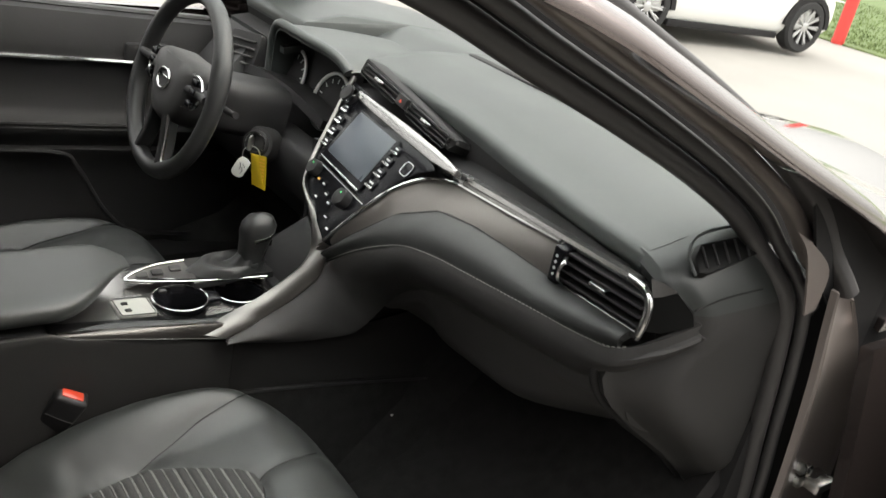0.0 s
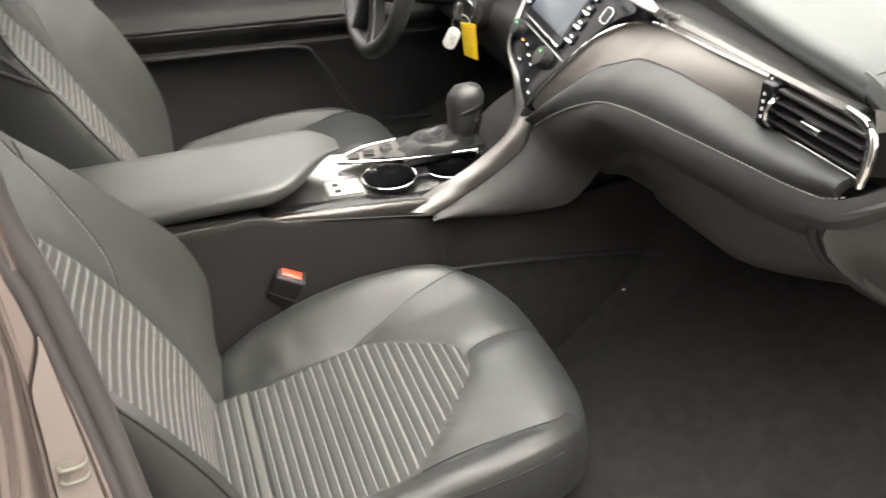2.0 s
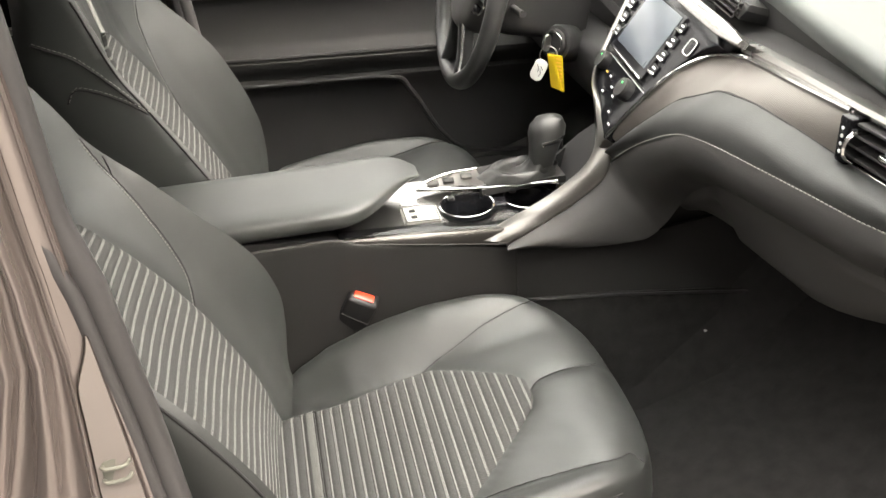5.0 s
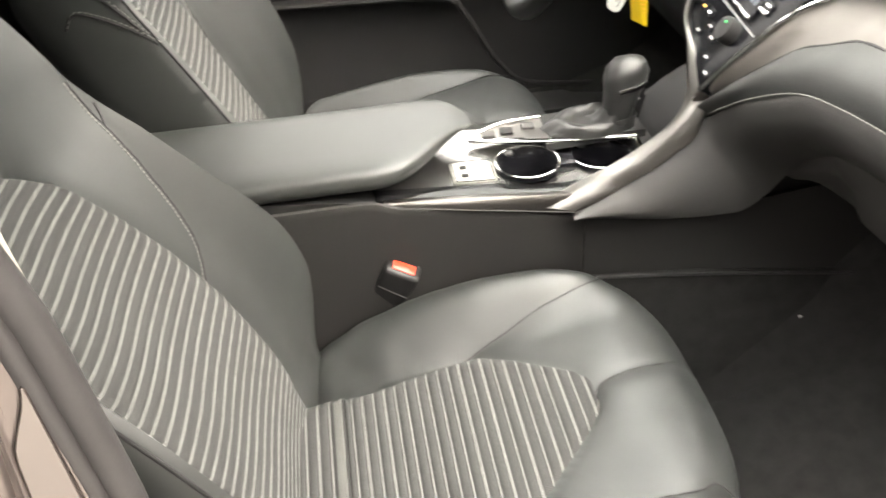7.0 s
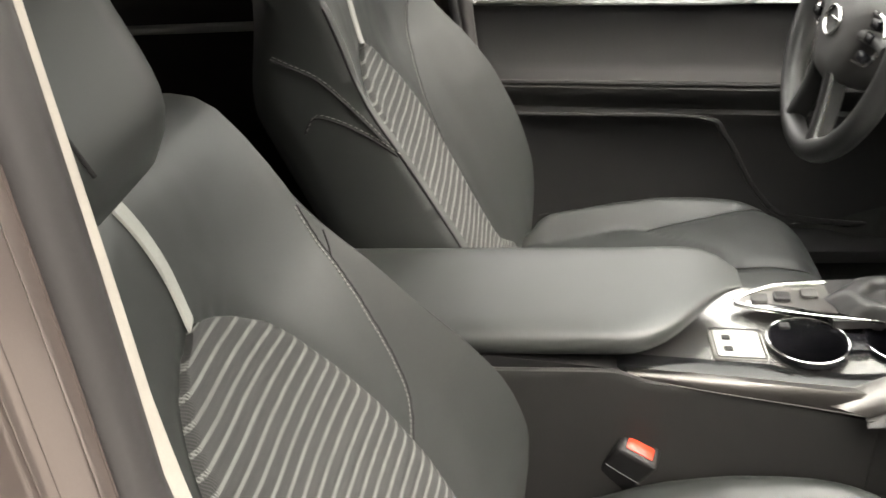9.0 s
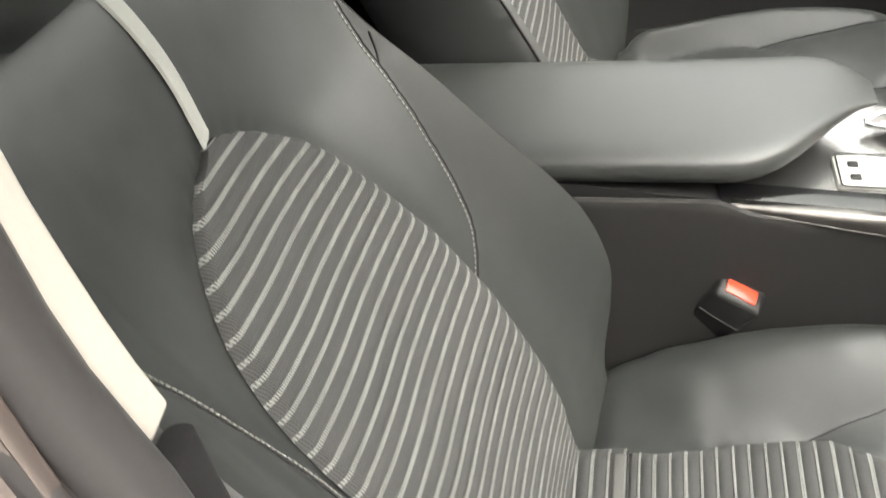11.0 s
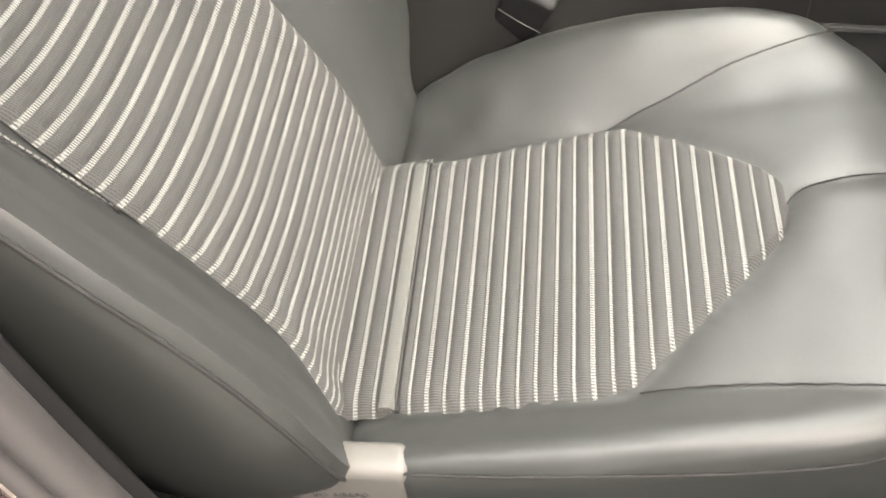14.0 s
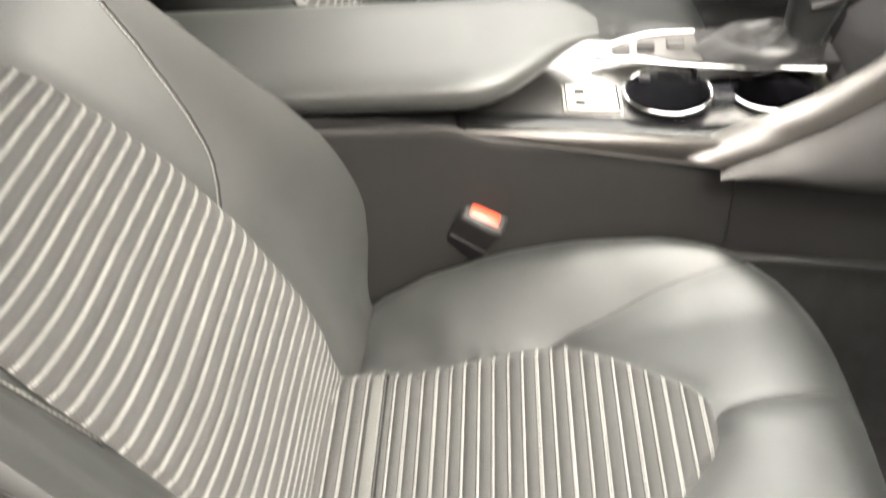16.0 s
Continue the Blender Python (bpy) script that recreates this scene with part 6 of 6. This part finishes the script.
def build_cluster():
    c = thing("instrument_cluster", (0.80, 0.38, 1.0), "hooded instrument cluster with two chrome-ringed gauges", "gauges")
    inv = Matrix.Translation((-0.80, -0.38, -1.0))
    rows = []
    for a in np.linspace(38, 188, 26):
        cs, sn = math.cos(radians(a)), math.sin(radians(a))
        row = []
        for k in np.linspace(0, 1, 9):
            row.append((0.705 + 0.27 * k + 0.03 * abs(cs), 0.300 - 0.178 * math.copysign(abs(cs) ** 0.5, cs) * (1 - 0.15 * k), 0.995 + 0.123 * math.copysign(abs(sn) ** 0.55, sn) - 0.02 * k * k))
        rows.append(row)
    part("hood", shift(sheet(rows, -0.014), inv), DASHSKIN, c, "soft dark hood")
    edge = [Vector(r[0]) for r in rows]
    part("hood_lip", shift(sweep(edge, circle(0.010, 10), (1, 0, 0)), inv), DASHSKIN, c, "rolled lip of the hood")
    m = axes((0.78, 0.361, 0.988), (0, -1, 0), (0.35, 0, 1))
    part("dial_plate", shift(shift(slab(rounded(0.34, 0.19, 0.05), 0.01, 0.002), m), inv), SOFTBLACK, c, "dark dial plate")
    for x in (-0.083, 0.098):
        g = part("gauge", shift(shift(lathe([(0.055, -0.004), (0.055, 0.004), (0.001, 0.005)], 36), m @ Matrix.Translation((x, 0.0, 0.004))), inv), SOFTBLACK, c, "dark round gauge")
        part("gauge_ring", shift(shift(sweep(curve([(0.060 * math.cos(i * math.pi / 8), 0.060 * math.sin(i * math.pi / 8), 0.012) for i in range(16)], 64, True), circle(0.0038, 8), (0, 0, 1), closed=True), m @ Matrix.Translation((x, 0, 0))), inv), SKYLITRING, g, "chrome gauge ring coloured pale for the sky it mirrors")
        for i in range(11):
            a = radians(225 - 27 * i)
            part("tick", shift(shift(block(0.040, 0.050, -0.0012, 0.0012, 0.009, 0.0105, 0.0003, 1), m @ Matrix.Translation((x, 0, 0)) @ Matrix.Rotation(a, 4, "Z")), inv), GREYMARK, g)
    part("lower_shroud", shift(sheet([[(0.70 + 0.10 * k, y, 0.955 - 0.02 * k + 0.03 * math.cos((y - 0.37) * 6)) for k in np.linspace(0, 1, 6)] for y in np.linspace(0.17, 0.57, 14)], 0.02), inv), PLASTIC, c, "black lower shroud")
    return c


build_cluster()


def build_driver_dash():
    d = thing("driver_lower_dash", (0.75, 0.38, 0.8), "dark lower instrument panel under the steering column", "dashboard")
    inv = Matrix.Translation((-0.75, -0.38, -0.8))
    rows = []
    for y in np.linspace(0.14, 0.72, 24):
        dip = 0.02 * math.sin((y - 0.14) / 0.58 * math.pi)
        bin_ = smooth01((0.54 - y) / 0.03) * smooth01((y - 0.10) / 0.02)
        rows.append(curve([(0.735 - 0.02 * bin_, y, 1.05 - 0.12 * bin_), (0.70 - dip, y, 0.99 - 0.065 * bin_), (0.665 - dip, y, 0.94 - 0.03 * bin_), (0.665 - dip, y, 0.86), (0.70, y, 0.78), (0.80, y, 0.70), (1.10, y, 0.66)], 18))
    part("knee_panel", shift(sheet(rows, 0.012), inv), PLASTIC, d, "black knee panel")
    vent = part("side_air_vent", shift(shift(slab(rounded(0.105, 0.090, 0.012), 0.03, 0.003), axes((0.706, 0.562, 1.012), (0.25, -1, 0.1), (0.35, 0, 1))), inv), SOFTBLACK, d, "black driver side air vent")
    for i in range(4):
        part("slat", shift(shift(block(-0.046, 0.046, -0.028 + 0.017 * i, -0.024 + 0.017 * i, 0.0, 0.008, 0.001, 1), axes((0.704, 0.562, 1.012), (0.25, -1, 0.1), (0.35, 0, 1))), inv), GREYPLASTIC, vent)
    part("stack_flank", shift(sheet([[(0.665 + 0.4 * k, 0.118 + 0.02 * k, z) for k in np.linspace(0, 1, 6)] for z in np.linspace(0.965, 0.50, 12)], 0.01), inv), PLASTIC, d, "black side of the centre stack")
    return d


build_driver_dash()


# ---- steering wheel, column, key ----
def build_wheel():
    c = Vector((0.470, 0.334, 1.007))
    w = thing("steering_wheel", tuple(c), "black leather steering wheel with silver lower spoke trims", "steering wheel")
    m = axes((0, 0, 0), (0, -1, 0), (0.262, 0, 0.965))
    R = 0.1745
    rim = [m @ Vector((R * math.cos(2 * math.pi * i / 72), R * math.sin(2 * math.pi * i / 72) * 0.985, 0)) for i in range(72)]
    nz = m.to_3x3() @ Vector((0, 0, 1))
    rings = []
    for i in range(73):
        a = 2 * math.pi * (i % 72) / 72
        p, out = rim[i % 72], (m.to_3x3() @ Vector((math.cos(a), math.sin(a), 0)))
        k = 0.0155 + 0.0022 * (abs(math.sin(a * 2 + 0.8)) ** 6)
        rings.append([p + out * (k * math.cos(2 * math.pi * j / 14)) + nz * (1.12 * k * math.sin(2 * math.pi * j / 14)) for j in range(14)])
    part("rim", loft(rings, True, False), KNOBSKIN, w, "black leather rim")
    hub = []
    for k, z in ((1.0, -0.045), (1.0, -0.005), (0.96, 0.008), (0.85, 0.018), (0.5, 0.024), (0.05, 0.025)):
        hub.append([m @ Vector((x * k * 1.08, y * k * 1.12 - 0.003, z)) for x, y in curve2d([(-0.082, 0.045), (0, 0.052), (0.082, 0.045), (0.075, -0.01), (0.045, -0.055), (0, -0.068), (-0.045, -0.055), (-0.075, -0.01)], 40)])
    part("hub", loft(hub), LOWERDASH, w, "soft black airbag hub")
    emblem = part("emblem", shift(sweep(curve([(0.026 * math.cos(i * math.pi / 6), 0.019 * math.sin(i * math.pi / 6) + 0.002, 0.027) for i in range(12)], 40, True), circle(0.0026, 8), (0, 0, 1), closed=True), m), CHROME, w, "chrome oval emblem")
    part("emblem_bar", shift(block(-0.018, 0.018, 0.004, 0.008, 0.025, 0.029, 0.001, 1), m), CHROME, emblem)
    for s in (-1, 1):
        part("side_spoke", sweep(curve([tuple(m @ Vector((s * 0.06, 0.008, 0.0))), tuple(m @ Vector((s * 0.12, 0.012, -0.006))), tuple(m @ Vector((s * 0.166, 0.012, 0)))], 12), rounded(0.016, 0.040, 0.006), nz), PLASTIC, w, "black side spoke with switches")
        part("spoke_ring", shift(sweep(curve([(s * 0.085, 0.040, 0.012), (s * 0.115, 0.036, 0.008), (s * 0.13, 0.012, 0.007), (s * 0.115, -0.018, 0.008), (s * 0.08, -0.025, 0.012)], 20), circle(0.003, 6), (0, 0, 1)), m), CHROME, w, "bright spoke ring")
        for q in (-0.012, 0.012, 0.03):
            part("switch", shift(block(s * 0.105 - 0.011, s * 0.105 + 0.011, q - 0.006, q + 0.006, 0.008, 0.017, 0.002), m), GLOSS, w, "small spoke switch")
        sp = [m @ Vector((s * 0.03, -0.055, 0.004)), m @ Vector((s * 0.042, -0.11, -0.002)), m @ Vector((s * 0.060, -0.168, 0.0))]
        part("lower_spoke", sweep(curve([tuple(q) for q in sp], 12), rounded(0.016, 0.030, 0.005), nz), PLASTIC, w, "black lower spoke")
        part("spoke_trim", sweep(curve([tuple(q + nz * 0.009 + (m.to_3x3() @ Vector((s * 0.012, 0, 0)))) for q in sp], 12), rounded(0.003, 0.006, 0.001, 2), nz), CHROME, w, "bright spoke trim")
    part("column_cover", sweep(curve([tuple(m @ Vector((0, -0.01, -0.03))), tuple(m @ Vector((0, -0.01, -0.10))), tuple(m @ Vector((0, 0.0, -0.22)))], 10), rounded(0.13, 0.11, 0.03), (0, 0, 1)), PLASTIC, w, "black steering column cover")
    for s, dz in ((-1, -0.01), (1, -0.01)):
        part("stalk", shift(tube([(s * 0.05, dz, -0.07), (s * 0.12, dz + 0.005, -0.065), (s * 0.150, dz + 0.01, -0.06)], 0.0065, 10), m), PLASTIC, w, "black column stalk")
    return w


def curve2d(points, n):
    return [(q.x, q.y) for q in curve([(a, b, 0) for a, b in points], n, True)]


build_wheel()


def build_key():
    k = thing("ignition_key", (0.604, 0.245, 0.911), "ignition key in its lock with a wire ring", "key")
    m = axes((0, 0, 0), (0.55, -0.83, 0), (0.24, 0.16, 1))
    part("lock_bezel", shift(lathe([(0.027, -0.02), (0.027, 0.0), (0.024, 0.003), (0.017, 0.001), (0.016, -0.004), (0.002, -0.004)], 32), m), PLASTIC, k, "black lock bezel")
    part("lock_ring", shift(sweep(curve([(0.021 * math.cos(i * math.pi / 6), 0.021 * math.sin(i * math.pi / 6), 0.003) for i in range(12)], 40, True), circle(0.0012, 6), (0, 0, 1), closed=True), m), CHROME, k, "bright lock ring")
    part("lock_mount", shift(lathe([(0.036, -0.05), (0.036, -0.014), (0.033, -0.008), (0.027, -0.006)], 28), m), PLASTIC, k, "black lock housing")
    part("key_head", shift(slab(curve2d([(-0.006, 0.014), (0.006, 0.014), (0.009, 0.0), (0.006, -0.014), (-0.006, -0.014), (-0.009, 0.0)], 28), 0.003, 0.001), m @ Matrix.Translation((0, 0, 0.016)) @ Matrix.Rotation(radians(90), 4, "Y")), STEEL, k, "bright steel key")
    part("key_ring", shift(sweep(curve([(0.017 * math.cos(i * math.pi / 6), 0.017 * math.sin(i * math.pi / 6) - 0.022, 0.016) for i in range(12)], 40, True), circle(0.0011, 6), (0, 0, 1), closed=True), m @ Matrix.Rotation(radians(20), 4, "Y")), STEEL, k, "thin wire key ring")
    y = thing("yellow_key_tag", (0.592, 0.207, 0.902), "yellow plastic dealer key tag hanging from the ring", "key tag")
    ym = axes((0.002, -0.002, 0), (0.55, -0.83, 0.05), (-0.06, 0.06, 1)) @ Matrix.Scale(1.06, 4)
    tag = part("tag", shift(slab([(-0.017, 0.0), (0.016, 0.0), (0.017, -0.066), (-0.012, -0.060)][::-1], 0.0016, 0.0005), ym), YELLOW, y, "translucent yellow tag")
    part("tag_strip", shift(shift(slab([(-0.013, -0.002), (-0.001, -0.002), (0.015, -0.063), (0.005, -0.062)][::-1], 0.003, 0.001), ym @ Matrix.Translation((0, 0, 0.002))), Matrix.Identity(4)), YELLOW, tag, "folded yellow strip")
    for i in range(7):
        part("print_bar", shift(block(0.003 - 0.001 * (i % 2), 0.0135, -0.008 - 0.0065 * i, -0.005 - 0.0065 * i, 0.0, 0.0006, 0.0, 1), ym), AMBER, tag)
    w = thing("white_key_tag", (0.586, 0.236, 0.893), "small white round-ended key tag with scribbled marks", "key tag")
    wm = axes((-0.004, -0.010, 0), (0.70, -0.58, -0.42), (0.50, -0.25, 0.83)) @ Matrix.Scale(1.08, 4)
    wt = part("tag", shift(slab([(x, y_ - 0.026) for x, y_ in rounded(0.024, 0.040, 0.010, 5)], 0.002, 0.0006), wm), WHITE, w, "white plastic tag")
    for a, b in (((-0.006, -0.018), (0.000, -0.030)), ((0.000, -0.018), (0.006, -0.024)), ((0.002, -0.024), (0.005, -0.036))):
        part("ink_mark", shift(tube([(*a, 0.0005), ((a[0] + b[0]) / 2 + 0.002, (a[1] + b[1]) / 2, 0.0006), (*b, 0.0005)], 0.0007, 5), wm), INK, wt)
    return k


build_key()


# ---- driver door ----
def build_door():
    d = thing("driver_door", (0.4, 0.75, 0.7), "closed black-trimmed driver door with chrome line and open window", "car door")
    inv = Matrix.Translation((-0.4, -0.75, -0.7))
    X = np.linspace(-0.14, 1.0, 30)
    zoff = lambda x: -0.045 * (x - 0.15)
    prof = [(1.045, 0.79), (1.040, 0.765), (1.015, 0.748), (0.975, 0.735), (0.945, 0.728), (0.93, 0.735), (0.88, 0.742), (0.83, 0.735), (0.815, 0.725), (0.803, 0.706), (0.79, 0.699), (0.772, 0.704), (0.760, 0.718), (0.742, 0.725), (0.736, 0.715), (0.726, 0.718), (0.70, 0.735), (0.60, 0.742), (0.50, 0.74), (0.42, 0.725), (0.38, 0.73)]
    edge = lambda x, z: x + 0.13 * (1 - (x + 0.14) / 1.14) ** 3 * smooth01((0.98 - z) / 0.45)
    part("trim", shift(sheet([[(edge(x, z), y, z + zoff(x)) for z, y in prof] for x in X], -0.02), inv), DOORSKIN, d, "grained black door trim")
    part("rear_edge_seal", shift(tube([(edge(-0.14, z) - 0.006, y - 0.004, z + zoff(-0.14)) for z, y in prof[1:] if z not in (0.803, 0.79, 0.772, 0.736)], 0.010, 8), inv), SOFTBLACK, d, "black seal along the rear edge")
    part("chrome_line", shift(tube([(x, 0.722, 0.9455 + zoff(x) + 0.006 * (x - 0.1)) for x in np.linspace(-0.12, 0.60, 8)], 0.006, 8), inv), CHROME, d, "thin chrome line")
    h = part("handle_recess", shift(block(0.50, 0.60, 0.718, 0.74, 0.925, 0.975, 0.008), inv), SOFTBLACK, d, "dark handle recess")
    part("handle", shift(tube([(0.52, 0.712, 0.935), (0.56, 0.705, 0.935), (0.595, 0.712, 0.933)], 0.006, 8), inv), CHROME, h, "chrome door handle")
    part("lock_mark", shift(block(0.572, 0.580, 0.714, 0.719, 0.945, 0.965, 0.001), inv), RED, h, "red lock mark")
    part("armrest_edge", shift(tube([(x, 0.702, 0.801 + zoff(x)) for x in np.linspace(-0.12, 0.52, 8)], 0.005, 8), inv), PLASTIC, d, "armrest edge")
    part("pocket_edge", shift(tube([(-0.12, 0.712, 0.746), (0.1, 0.712, 0.736), (0.345, 0.712, 0.722), (0.40, 0.712, 0.68), (0.47, 0.712, 0.56), (0.56, 0.712, 0.50), (0.85, 0.72, 0.47)], 0.006, 8), inv), PLASTIC, d, "edge of the door pocket")
    part("outer_skin", shift(sheet([[(x, 0.86 + 0.04 * math.sin((z - 0.35) * 3.4), z) for z in np.linspace(1.03, 0.35, 10)] for x in X], 0.02), inv), PAINT, d, "bronze grey outer skin")
    part("belt_seal", shift(tube([(x, 0.80, 1.047 + zoff(x)) for x in np.linspace(-0.14, 0.9, 8)], 0.009, 8), inv), RUBBER, d, "black belt seal")
    g = thing("door_mirror", (0.80, 0.93, 1.06), "door mirror in a dark housing outside the driver window", "mirror")
    rings = []
    for k, sx in ((0, 0.80), (0.3, 0.98), (0.6, 1.0), (0.85, 0.85), (1.0, 0.55)):
        rings.append([Vector((-0.06 + 0.17 * k, 0.115 * sx * a, 0.075 * sx * b + 0.02)) for a, b in [(math.copysign(abs(math.cos(t)) ** 0.6, math.cos(t)), math.copysign(abs(math.sin(t)) ** 0.7, math.sin(t))) for t in [2 * math.pi * i / 28 for i in range(28)]]])
    part("housing", loft(rings), PAINT, g, "bronze grey mirror housing")
    part("mirror_glass", shift(slab([(x * 0.17, y * 0.115) for x, y in rounded(1, 1, 0.3, 5)], 0.004, 0.001), axes((-0.064, 0.0, 0.02), (0, -1, 0), (0, 0, 1))), material("mirror_silver", (0.9, 0.9, 0.9), 0.02, 1.0, vary=0.01), g, "mirror glass")
    part("foot", tube([(0.02, -0.06, -0.03), (0.04, -0.12, -0.05), (0.05, -0.16, -0.045)], 0.025, 10), GLOSS, g, "gloss black mirror foot")
    return d


build_door()
# small crumb on the footwell carpet
crumb = part("crumb", shift(slab(rounded(0.010, 0.006, 0.002, 3), 0.003, 0.001), axes((0.752, -0.165, 0.50), (1, 0.3, 0), (-0.3, 1, 0.5))), WHITE)
tagged(crumb, "tiny white paper scrap on the footwell carpet", "litter")
